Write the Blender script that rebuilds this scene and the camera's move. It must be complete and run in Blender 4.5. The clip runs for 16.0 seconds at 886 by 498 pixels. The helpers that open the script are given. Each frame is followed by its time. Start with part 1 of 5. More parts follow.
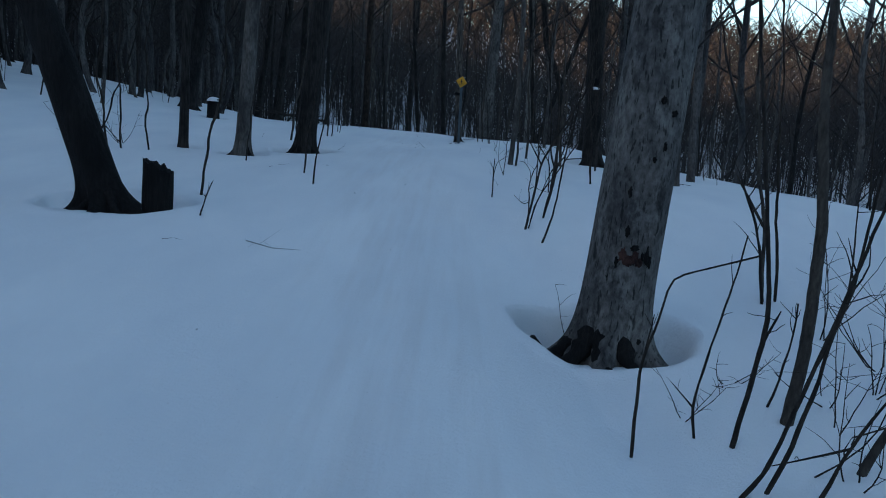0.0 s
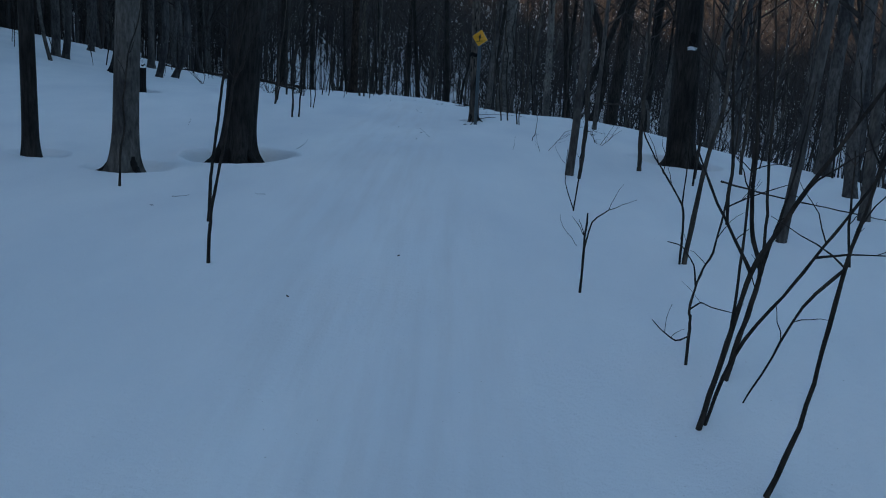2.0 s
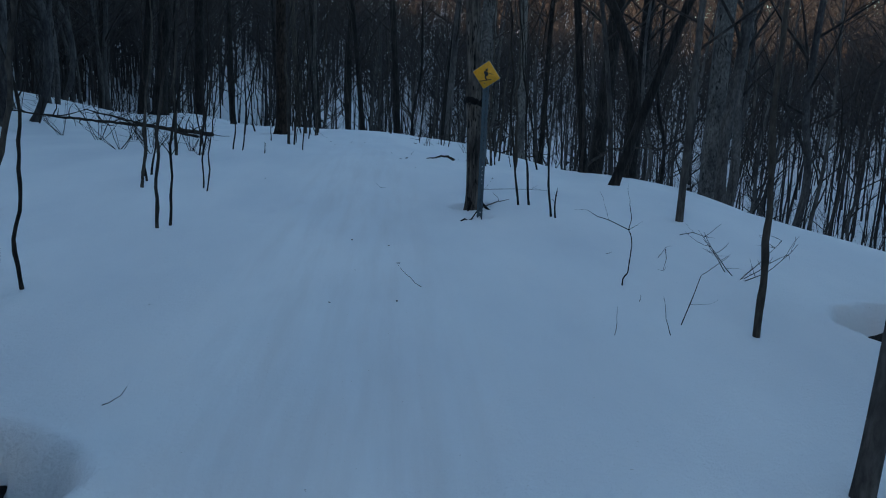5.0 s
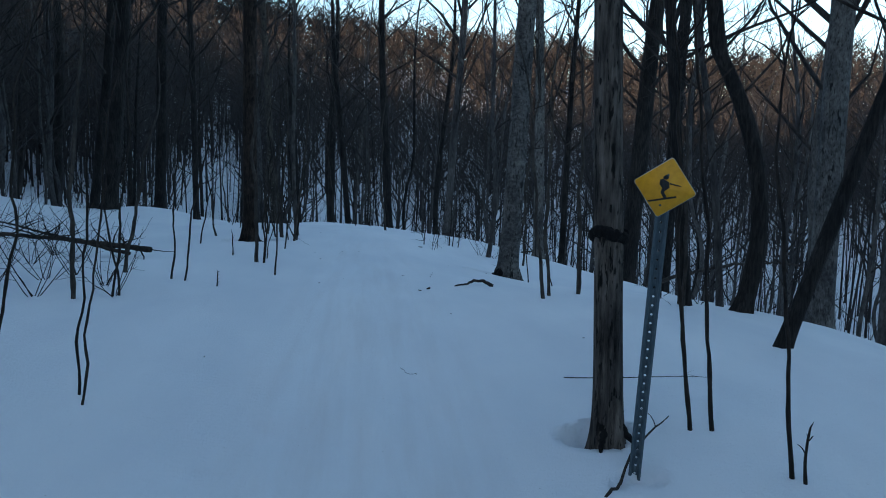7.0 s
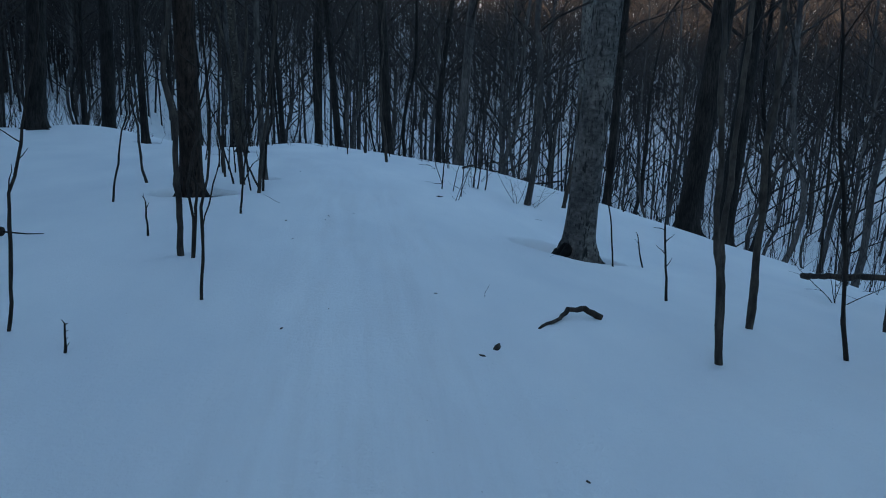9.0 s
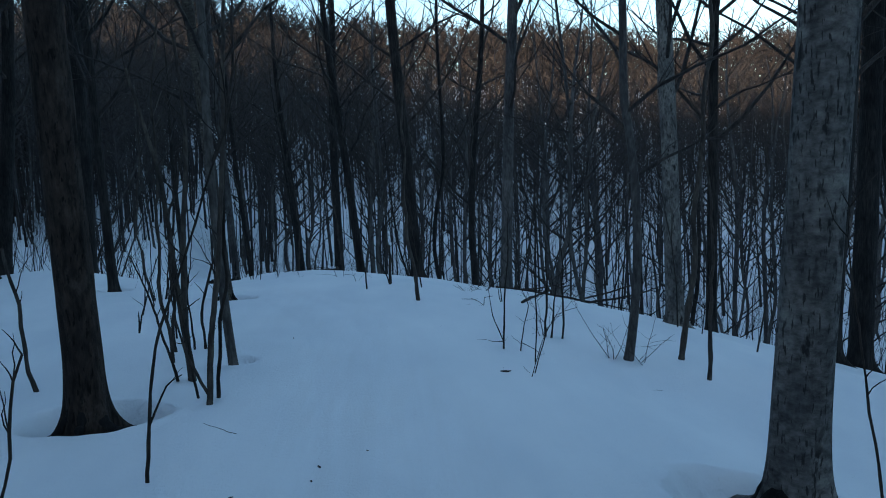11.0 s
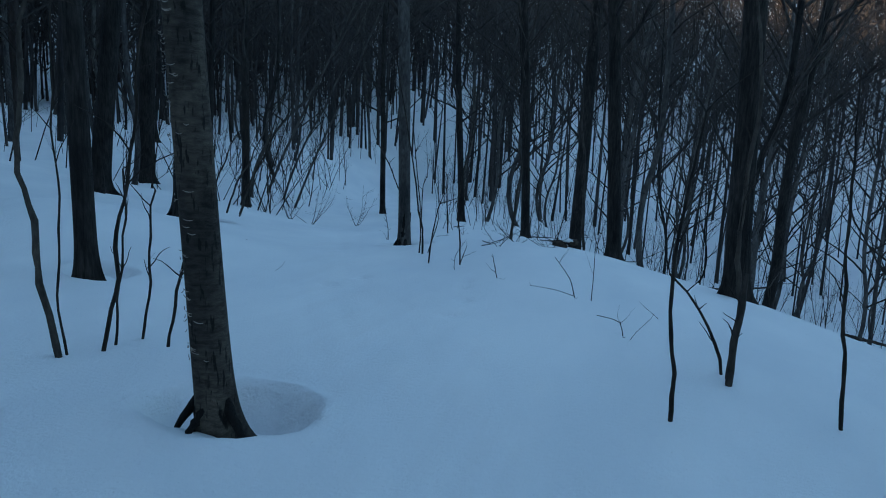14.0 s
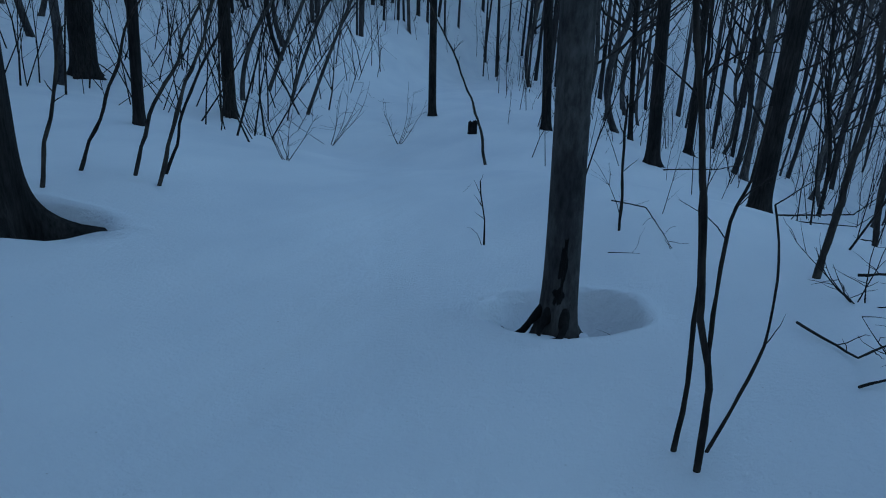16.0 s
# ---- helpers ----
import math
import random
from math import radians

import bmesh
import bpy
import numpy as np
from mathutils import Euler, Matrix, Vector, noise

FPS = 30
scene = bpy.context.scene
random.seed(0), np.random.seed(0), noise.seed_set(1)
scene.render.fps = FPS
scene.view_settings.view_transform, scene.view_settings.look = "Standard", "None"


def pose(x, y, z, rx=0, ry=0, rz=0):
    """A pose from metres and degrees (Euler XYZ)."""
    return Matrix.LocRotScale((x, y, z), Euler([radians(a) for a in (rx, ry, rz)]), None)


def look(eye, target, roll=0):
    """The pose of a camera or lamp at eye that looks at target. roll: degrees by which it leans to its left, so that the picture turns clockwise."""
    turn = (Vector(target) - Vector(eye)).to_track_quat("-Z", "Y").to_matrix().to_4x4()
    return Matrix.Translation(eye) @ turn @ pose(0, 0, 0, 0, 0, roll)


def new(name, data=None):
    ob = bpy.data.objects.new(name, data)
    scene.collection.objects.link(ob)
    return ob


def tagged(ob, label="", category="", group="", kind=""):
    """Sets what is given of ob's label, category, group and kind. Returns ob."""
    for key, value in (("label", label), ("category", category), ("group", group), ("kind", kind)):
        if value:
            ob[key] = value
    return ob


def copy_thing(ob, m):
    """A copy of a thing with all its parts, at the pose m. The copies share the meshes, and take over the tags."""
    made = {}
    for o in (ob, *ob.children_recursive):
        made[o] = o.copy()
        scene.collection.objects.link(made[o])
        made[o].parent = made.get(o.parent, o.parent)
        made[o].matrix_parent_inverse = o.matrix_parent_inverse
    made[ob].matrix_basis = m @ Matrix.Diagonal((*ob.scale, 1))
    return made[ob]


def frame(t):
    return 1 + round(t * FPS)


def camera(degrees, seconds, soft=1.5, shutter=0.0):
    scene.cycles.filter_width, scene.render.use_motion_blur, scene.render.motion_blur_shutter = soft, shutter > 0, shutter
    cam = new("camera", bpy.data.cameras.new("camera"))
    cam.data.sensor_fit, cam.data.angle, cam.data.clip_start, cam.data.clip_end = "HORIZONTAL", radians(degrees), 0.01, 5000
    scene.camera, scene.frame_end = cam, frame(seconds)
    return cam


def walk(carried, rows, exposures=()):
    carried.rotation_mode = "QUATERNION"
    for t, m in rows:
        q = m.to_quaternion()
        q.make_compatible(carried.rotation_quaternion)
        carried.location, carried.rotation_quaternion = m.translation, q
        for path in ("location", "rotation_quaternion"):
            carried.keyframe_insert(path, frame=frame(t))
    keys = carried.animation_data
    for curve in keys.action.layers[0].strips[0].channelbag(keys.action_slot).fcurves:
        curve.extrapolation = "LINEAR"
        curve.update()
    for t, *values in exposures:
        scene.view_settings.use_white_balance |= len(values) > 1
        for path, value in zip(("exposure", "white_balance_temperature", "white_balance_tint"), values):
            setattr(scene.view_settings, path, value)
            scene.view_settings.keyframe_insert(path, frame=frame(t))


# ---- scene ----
cam = camera(60.0, 16.0, soft=1.0)
PATH = [
    (0.0, pose(0.000, 0.000, 1.750, 80.85, -4.17, 0.67)),
    (0.5, pose(-0.022, 1.490, 1.909, 77.85, -1.12, 2.80)),
    (1.0, pose(0.041, 2.864, 1.987, 80.68, 0.15, 5.36)),
    (1.5, pose(-0.173, 4.195, 2.054, 80.48, -0.91, 3.76)),
    (2.0, pose(-0.307, 5.571, 2.132, 77.42, -3.77, 0.64)),
    (2.5, pose(-0.345, 6.784, 2.210, 75.36, -3.17, -0.78)),
    (3.0, pose(-0.419, 7.890, 2.347, 73.72, 0.25, -1.25)),
    (3.5, pose(-0.496, 8.891, 2.453, 77.16, 1.46, -2.00)),
    (3.7, pose(-0.496, 9.227, 2.505, 78.38, 1.14, -2.21)),
    (5.8, pose(-1.037, 13.836, 2.742, 78.18, -3.26, -4.23)),
    (6.0, pose(-1.033, 14.373, 2.722, 78.63, -2.60, -3.81)),
    (6.5, pose(-1.093, 15.449, 2.832, 80.85, -2.17, -3.58)),
    (7.0, pose(-1.286, 16.490, 2.942, 84.04, -1.72, -5.51)),
    (7.5, pose(-1.236, 17.778, 2.922, 84.34, -1.63, -5.54)),
    (8.0, pose(-1.352, 18.963, 3.008, 78.82, -2.42, -5.67)),
    (8.2, pose(-1.381, 19.512, 3.038, 77.75, -2.45, -5.80)),
    (10.3, pose(-1.400, 24.186, 3.213, 76.66, 0.26, -6.39)),
    (10.5, pose(-1.285, 24.686, 3.222, 76.96, 1.59, -5.87)),
    (11.0, pose(-1.243, 25.812, 3.232, 84.21, 2.16, -4.39)),
    (11.5, pose(-1.187, 27.290, 3.144, 84.35, 1.85, -1.11)),
    (12.0, pose(-1.108, 29.190, 2.977, 80.59, 2.21, 3.70)),
    (12.5, pose(-1.153, 30.453, 2.954, 80.53, 1.17, 7.94)),
    (13.0, pose(-1.306, 31.919, 2.958, 78.96, 0.59, 9.76)),
    (13.5, pose(-1.599, 33.577, 2.924, 78.82, -1.10, 11.64)),
    (14.0, pose(-2.029, 35.360, 2.918, 78.42, -3.10, 13.66)),
    (14.5, pose(-2.503, 36.882, 2.833, 74.86, -3.29, 16.48)),
    (15.0, pose(-3.217, 38.910, 2.579, 72.61, -2.56, 17.76)),
    (15.5, pose(-4.119, 41.101, 2.430, 71.19, -2.56, 17.20)),
    (16.0, pose(-5.032, 43.102, 2.392, 68.98, -2.74, 16.13)),
]
EXPOSURES = [(0.0, 1.11, 5780, 9), (3.7, 1.14, 5780, 9), (6.0, 1.31, 5780, 7), (8.2, 1.43, 5780, 8), (10.3, 1.33, 5580, 4), (11.5, 1.39, 5580, 5), (13.0, 1.55, 5530, 3), (14.5, 1.53, 5510, 2), (16.0, 1.34, 5550, 7)]
walk(cam, PATH, EXPOSURES)

# ---- light: dusk, the whole trail lies in the shade of an unseen hill behind; the low sun still reaches the far ridge ----
SUN_ELEV, SUN_AZ = 8.6, 224.0     # degrees; azimuth the light comes from, clockwise from +y
world = bpy.data.worlds.new("dusk_sky")
scene.world = world
world.use_nodes = True
wn = world.node_tree.nodes
wl = world.node_tree.links
wn.clear()
sky = wn.new("ShaderNodeTexSky")
sky.sky_type = 'NISHITA'
sky.sun_disc = False
sky.sun_elevation = radians(SUN_ELEV)
sky.sun_rotation = radians(SUN_AZ)
sky.air_density, sky.dust_density, sky.ozone_density = 1.0, 0.6, 1.0
bg = wn.new("ShaderNodeBackground")
bg.inputs["Strength"].default_value = 0.15
wo = wn.new("ShaderNodeOutputWorld")
wl.new(sky.outputs[0], bg.inputs[0])
wl.new(bg.outputs[0], wo.inputs[0])

sun_data = bpy.data.lights.new("sun", 'SUN')
sun_data.energy, sun_data.angle, sun_data.color = 4.5, radians(0.6), (1.0, 0.72, 0.48)
sun = new("sun", sun_data)
_a, _e = radians(SUN_AZ), radians(SUN_ELEV)
sun.matrix_world = look((math.sin(_a) * 50, math.cos(_a) * 50, math.tan(_e) * 50), (0, 0, 0))

# ---- materials ----


def node_material(name):
    m = bpy.data.materials.new(name)
    m.use_nodes = True
    nt = m.node_tree
    return m, nt, nt.nodes["Principled BSDF"]


def add(nt, kind, **values):
    n = nt.nodes.new(kind)
    for k, v in values.items():
        n.inputs[k].default_value = v
    return n


def ramp(nt, fac, stops):
    r = nt.nodes.new("ShaderNodeValToRGB")
    while len(r.color_ramp.elements) < len(stops):
        r.color_ramp.elements.new(0.5)
    for e, (p, c) in zip(r.color_ramp.elements, stops):
        e.position, e.color = p, (*c, 1)
    nt.links.new(fac, r.inputs[0])
    return r


def coords(nt, scale, kind="Object"):
    tc = nt.nodes.new("ShaderNodeTexCoord")
    mp = nt.nodes.new("ShaderNodeMapping")
    mp.inputs["Scale"].default_value = scale
    nt.links.new(tc.outputs[kind], mp.inputs[0])
    return mp.outputs[0]


def bump(nt, bsdf, height, strength, distance):
    b = add(nt, "ShaderNodeBump", Strength=strength, Distance=distance)
    nt.links.new(height, b.inputs["Height"])
    nt.links.new(b.outputs[0], bsdf.inputs["Normal"])
    return b


def mix(nt, fac, a, b, kind='MIX'):
    m = nt.nodes.new("ShaderNodeMix")
    m.data_type, m.blend_type = 'RGBA', kind
    for sock, v in ((m.inputs[0], fac), (m.inputs[6], a), (m.inputs[7], b)):
        if isinstance(v, (int, float)):
            sock.default_value = v
        elif isinstance(v, tuple):
            sock.default_value = (*v, 1)
        else:
            nt.links.new(v, sock)
    return m.outputs[2]


def bark_material(name, dark, light, patch, grain, fissure, spots=0.0, lichen=None):
    """Bark: vertical grain, fissures and patches, all at real size on the stem's own coordinates."""
    m, nt, b = node_material(name)
    big = add(nt, "ShaderNodeTexNoise", Scale=1.0, Detail=4.0, Roughness=0.6)
    nt.links.new(coords(nt, (patch, patch, patch * 0.45)), big.inputs["Vector"])
    fine = add(nt, "ShaderNodeTexNoise", Scale=1.0, Detail=7.0, Roughness=0.65)
    nt.links.new(coords(nt, grain), fine.inputs["Vector"])
    base = ramp(nt, fine.outputs[0], [(0.32, dark), (0.68, light)]).outputs[0]
    tone = ramp(nt, big.outputs[0], [(0.36, (0.45, 0.45, 0.47)), (0.62, (1.2, 1.17, 1.12))]).outputs[0]
    col = mix(nt, 1.0, base, tone, 'MULTIPLY')
    if spots:
        sp = add(nt, "ShaderNodeTexNoise", Scale=1.0, Detail=3.0, Roughness=0.5)
        nt.links.new(coords(nt, (15, 15, 5.5)), sp.inputs["Vector"])
        mask = ramp(nt, sp.outputs[0], [(0.64 - spots * 0.1, (0, 0, 0)), (0.69 - spots * 0.08, (1, 1, 1))]).outputs[0]
        where = add(nt, "ShaderNodeTexNoise", Scale=1.0, Detail=2.0, Roughness=0.5)
        nt.links.new(coords(nt, (4.5, 4.5, 1.8)), where.inputs["Vector"])
        mask = mix(nt, 1.0, mask, ramp(nt, where.outputs[0], [(0.47, (0.05, 0.05, 0.05)), (0.6, (1, 1, 1))]).outputs[0], 'MULTIPLY')
        crack = add(nt, "ShaderNodeTexNoise", Scale=1.0, Detail=3.0, Roughness=0.5)
        nt.links.new(coords(nt, (46, 46, 10)), crack.inputs["Vector"])
        col = mix(nt, ramp(nt, crack.outputs[0], [(0.59, (0, 0, 0)), (0.65, (0.9, 0.9, 0.9))]).outputs[0], col, tuple(v * 0.35 for v in dark))
        col = mix(nt, mask, col, tuple(v * 0.35 for v in dark))
    if lichen:
        li = add(nt, "ShaderNodeTexNoise", Scale=1.0, Detail=5.0, Roughness=0.7)
        nt.links.new(coords(nt, (5, 5, 3)), li.inputs["Vector"])
        mask = ramp(nt, li.outputs[0], [(0.55, (0, 0, 0)), (0.75, (0.6, 0.6, 0.6))]).outputs[0]
        col = mix(nt, mask, col, lichen)
    info = nt.nodes.new("ShaderNodeObjectInfo")
    vary = ramp(nt, info.outputs["Random"], [(0.0, (0.8, 0.8, 0.82)), (1.0, (1.15, 1.12, 1.08))]).outputs[0]
    col = mix(nt, 1.0, col, vary, 'MULTIPLY')
    nt.links.new(col, b.inputs["Base Color"])
    b.inputs["Roughness"].default_value = 0.9
    b.inputs["Specular IOR Level"].default_value = 0.2
    bump(nt, b, fine.outputs[0], fissure, 0.02)
    return m


BEECH = bark_material("beech_bark", (0.055, 0.054, 0.053), (0.19, 0.185, 0.175), 2.6, (20, 20, 12), 0.45, spots=0.45, lichen=(0.22, 0.22, 0.205))
MAPLE = bark_material("maple_bark", (0.006, 0.0058, 0.006), (0.040, 0.037, 0.035), 3.0, (38, 38, 5), 1.0)
FLAKY = bark_material("flaky_bark", (0.010, 0.0075, 0.006), (0.062, 0.046, 0.036), 4.5, (26, 26, 7), 1.0, spots=0.25, lichen=(0.15, 0.125, 0.10))
CRACKED = bark_material("cracked_bark", (0.050, 0.050, 0.050), (0.185, 0.182, 0.172), 3.5, (13, 13, 22), 0.6, spots=0.75)
YOUNG = bark_material("young_grey_bark", (0.038, 0.037, 0.038), (0.128, 0.124, 0.121), 3.0, (28, 28, 10), 0.5)
SHAG = bark_material("shaggy_bark", (0.006, 0.0055, 0.0055), (0.165, 0.148, 0.132), 4.0, (30, 30, 3.6), 1.0, spots=0.2)
GREY = bark_material("grey_bark", (0.038, 0.037, 0.036), (0.120, 0.115, 0.110), 3.5, (30, 30, 9), 0.6, lichen=(0.15, 0.15, 0.14))
BIRCH = bark_material("birch_bark", (0.03, 0.027, 0.024), (0.105, 0.095, 0.08), 3.0, (14, 14, 45), 1.0, spots=0.3)
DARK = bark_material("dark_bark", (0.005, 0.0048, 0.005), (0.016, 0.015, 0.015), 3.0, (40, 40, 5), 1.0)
TWIG = bark_material("twig_bark", (0.014, 0.012, 0.011), (0.045, 0.039, 0.034), 6.0, (40, 40, 12), 0.4)
CROWN = bark_material("crown_bark", (0.020, 0.0185, 0.018), (0.062, 0.056, 0.052), 6.0, (40, 40, 12), 0.4)
VALLEY_BARK = bark_material("valley_bark", (0.026, 0.024, 0.025), (0.082, 0.076, 0.075), 0.6, (3, 3, 0.8), 0.2)
FAR_BARK = bark_material("far_bark", (0.017, 0.0142, 0.0135), (0.052, 0.043, 0.040), 0.6, (3, 3, 0.8), 0.2)
DEAD_WOOD = bark_material("dead_wood", (0.02, 0.017, 0.015), (0.08, 0.068, 0.057), 5.0, (40, 40, 6), 0.8)


def snow_material():
    m, nt, b = node_material("snow")
    large = add(nt, "ShaderNodeTexNoise", Scale=1.0, Detail=5.0, Roughness=0.55)
    nt.links.new(coords(nt, (0.9, 0.35, 0.9)), large.inputs["Vector"])
    streak = add(nt, "ShaderNodeTexNoise", Scale=1.0, Detail=6.0, Roughness=0.6)
    nt.links.new(coords(nt, (7.0, 0.5, 1.0)), streak.inputs["Vector"])
    fine = add(nt, "ShaderNodeTexNoise", Scale=1.0, Detail=8.0, Roughness=0.7)
    nt.links.new(coords(nt, (30, 30, 30)), fine.inputs["Vector"])
    speck = add(nt, "ShaderNodeTexNoise", Scale=1.0, Detail=2.0, Roughness=0.5)
    nt.links.new(coords(nt, (55, 55, 55)), speck.inputs["Vector"])
    clean = ramp(nt, large.outputs[0], [(0.3, (0.78, 0.79, 0.81)), (0.7, (0.88, 0.88, 0.88))]).outputs[0]
    trail = nt.nodes.new("ShaderNodeAttribute")
    trail.attribute_name = "trail"
    dirt = ramp(nt, streak.outputs[0], [(0.42, (0, 0, 0)), (0.72, (1, 1, 1))]).outputs[0]
    amount = mix(nt, 1.0, dirt, trail.outputs["Color"], 'MULTIPLY')
    col = mix(nt, amount, clean, (0.66, 0.61, 0.58))
    litter = ramp(nt, speck.outputs[0], [(0.75, (0, 0, 0)), (0.79, (0.5, 0.5, 0.5))]).outputs[0]
    col = mix(nt, litter, col, (0.30, 0.25, 0.20))
    nt.links.new(col, b.inputs["Base Color"])
    b.inputs["Roughness"].default_value = 0.75
    b.inputs["Specular IOR Level"].default_value = 0.25
    middle = add(nt, "ShaderNodeTexNoise", Scale=1.0, Detail=4.0, Roughness=0.6)
    nt.links.new(coords(nt, (4.5, 3.0, 4.5)), middle.inputs["Vector"])
    total = mix(nt, 0.35, mix(nt, 0.45, large.outputs[0], middle.outputs[0]), fine.outputs[0])
    bump(nt, b, total, 0.8, 0.05)
    return m


SNOW = snow_material()

# ---- the ground: one sheet of snow ----


def smooth(v):
    v = np.clip(v, 0.0, 1.0)
    return v * v * (3 - 2 * v)


def trail_x(y):
    """The trail's middle line."""
    c = np.clip(y, -8.0, 43.0)
    bend = (((TX4 * c + TX3) * c + TX2) * c + TX1) * c + TX0
    return bend - 0.38 * np.maximum(y - 43.0, 0.0) * (1 - 0.5 * smooth((y - 43.0) / 60.0))


TX4, TX3, TX2, TX1, TX0 = -1.185979e-05, 7.665861e-04, -1.388571e-02, 4.795741e-04, 4.958383e-02
FOOTPRINTS = ((-3.57, 43.22), (-3.53, 42.88), (-3.41, 42.30), (-3.40, 41.64), (-2.25, 19.9), (-2.2, 20.5), (-1.9, 21.1), (-4.9, 42.6), (-4.75, 43.2))
WELLS = []      # x, y, radius, depth of the hollows melted round the trunks


# low swells of the snow, in a net of steps along the trail (5 m) and beside it
SWELL_OFF = (-5.0, -2.0, 0.8, 3.2, 6.0)
SWELLS = (
    (-0.00, 0.04, -0.04, -0.08, 0.00),
    (-0.03, 0.03, 0.02, -0.00, 0.28),
    (-0.05, -0.07, 0.16, -0.13, -0.05),
    (-0.01, -0.02, -0.10, 0.12, -0.04),
    (-0.05, -0.02, 0.14, -0.09, 0.29),
    (-0.09, 0.01, -0.02, -0.23, -0.06),
    (-0.07, 0.03, 0.11, -0.15, 0.01),
    (-0.12, 0.05, 0.09, 0.01, -0.13),
    (-0.20, -0.11, -0.03, 0.13, -0.00),
    (-0.02, 0.05, -0.28, 0.10, -0.15),
    (-0.02, -0.02, -0.01, 0.09, 0.08),
)


def swells(off, y):
    z = 0.0
    for k, row in enumerate(SWELLS):
        along = np.exp(-((y - 5.0 - 5.0 * k) / 4.0)**2)
        for o, v in zip(SWELL_OFF, row):
            z = z + v * np.exp(-((off - o) / 2.2)**2) * along
    return z


def land(x, y):
    """Height of the snow without the hollows."""
    x, y = np.asarray(x, float), np.asarray(y, float)
    off = x - trail_x(y)
    d = 7.0 * np.tanh(off / 7.0)
    u = np.clip(y, -6.0, 56.0) / 20.0 - 1.0
    e = np.maximum(d - 2.0, 0.0)**2 / (1.0 + 0.12 * np.maximum(d - 2.0, 0.0))
    z = 1.3047 + u * (0.6153 + u * (-1.0055 + u * (0.0407 + u * (0.2282 + u * -0.1411))))
    z = z + d * (-0.0115 + u * (-0.0402 + u * 0.0288)) + d * d * (0.0095 + 0.0047 * u) + e * (-0.046 + -0.0204 * u)
    # the brow to the right of the trail, the dips beside it, the knoll to the left
    t = np.maximum(off - (6.8 - 3.2 * smooth((y - 16.0) / 8.0) + 2.0 * smooth((y - 35.0) / 8.0)), 0.0)
    z = z - np.minimum(0.30 * t * t / (t + 1.5), 5.0)
    z = z - 0.045 * np.clip(y - 50.0, 0.0, 40.0)**1.2 * smooth((y - 46.0) / 8.0) * smooth((off + 4.0) / 4.0)
    z = z - 0.45 * (1 - np.exp(-np.maximum(9.5 - y, 0.0) / 3.0)) * np.clip(off / 1.3, 0.0, 1.0)**1.5
    z = z - 0.35 * np.exp(-((off - 3.8) / 1.6)**2 - ((y - 32.5) / 3.5)**2)
    z = z + 0.5 * np.exp(-((x + 8.7)**2 + (y - 43.4)**2) / 5.0)
    z = z - 0.42 * np.exp(-(x + 10.5)**2 / 18.0 - (y - 31.0)**2 / 40.0)
    z = z + swells(off, y)
    # the bank rising to the left
    z = z + 0.105 * np.minimum(np.maximum(-off - 7.0, 0.0), 90.0) * smooth((95.0 - y) / 50.0)
    # the hillsides round the valley
    rho = np.hypot(x, y - 20.0)
    ahead = smooth((y + 40.0) / 80.0)
    left = smooth((-x / (rho + 1.0) - 0.05) / 0.5)
    z = z + 2.5 * np.exp(-((x / (rho + 1.0) + 0.06) / 0.13)**2) * smooth((rho - 80.0) / 150.0) * ahead
    right = smooth((x / (rho + 1.0) - 0.12) / 0.3)
    z = z + (49.0 - 18.0 * left - 11.0 * right) * smooth((rho - 62.0) / (215.0 - 30.0 * left)) * ahead
    # high shoulder added unseen far left, keeping low sun off the ridge's left half
    z = z + 85.0 * smooth((-x / (rho + 1.0) - 0.72) / 0.2) * smooth((rho - 110.0) / 150.0) * smooth((y + 5.0) / 60.0)
    # unseen hill behind, raised to hold the whole trail in its shade
    z = z + 44.0 * smooth((rho - 70.0) / 130.0) * (1 - ahead)
    return z + 3.5 * np.sin(x * 0.021 + 1.0) * np.sin(y * 0.017) * smooth((rho - 90.0) / 120.0)


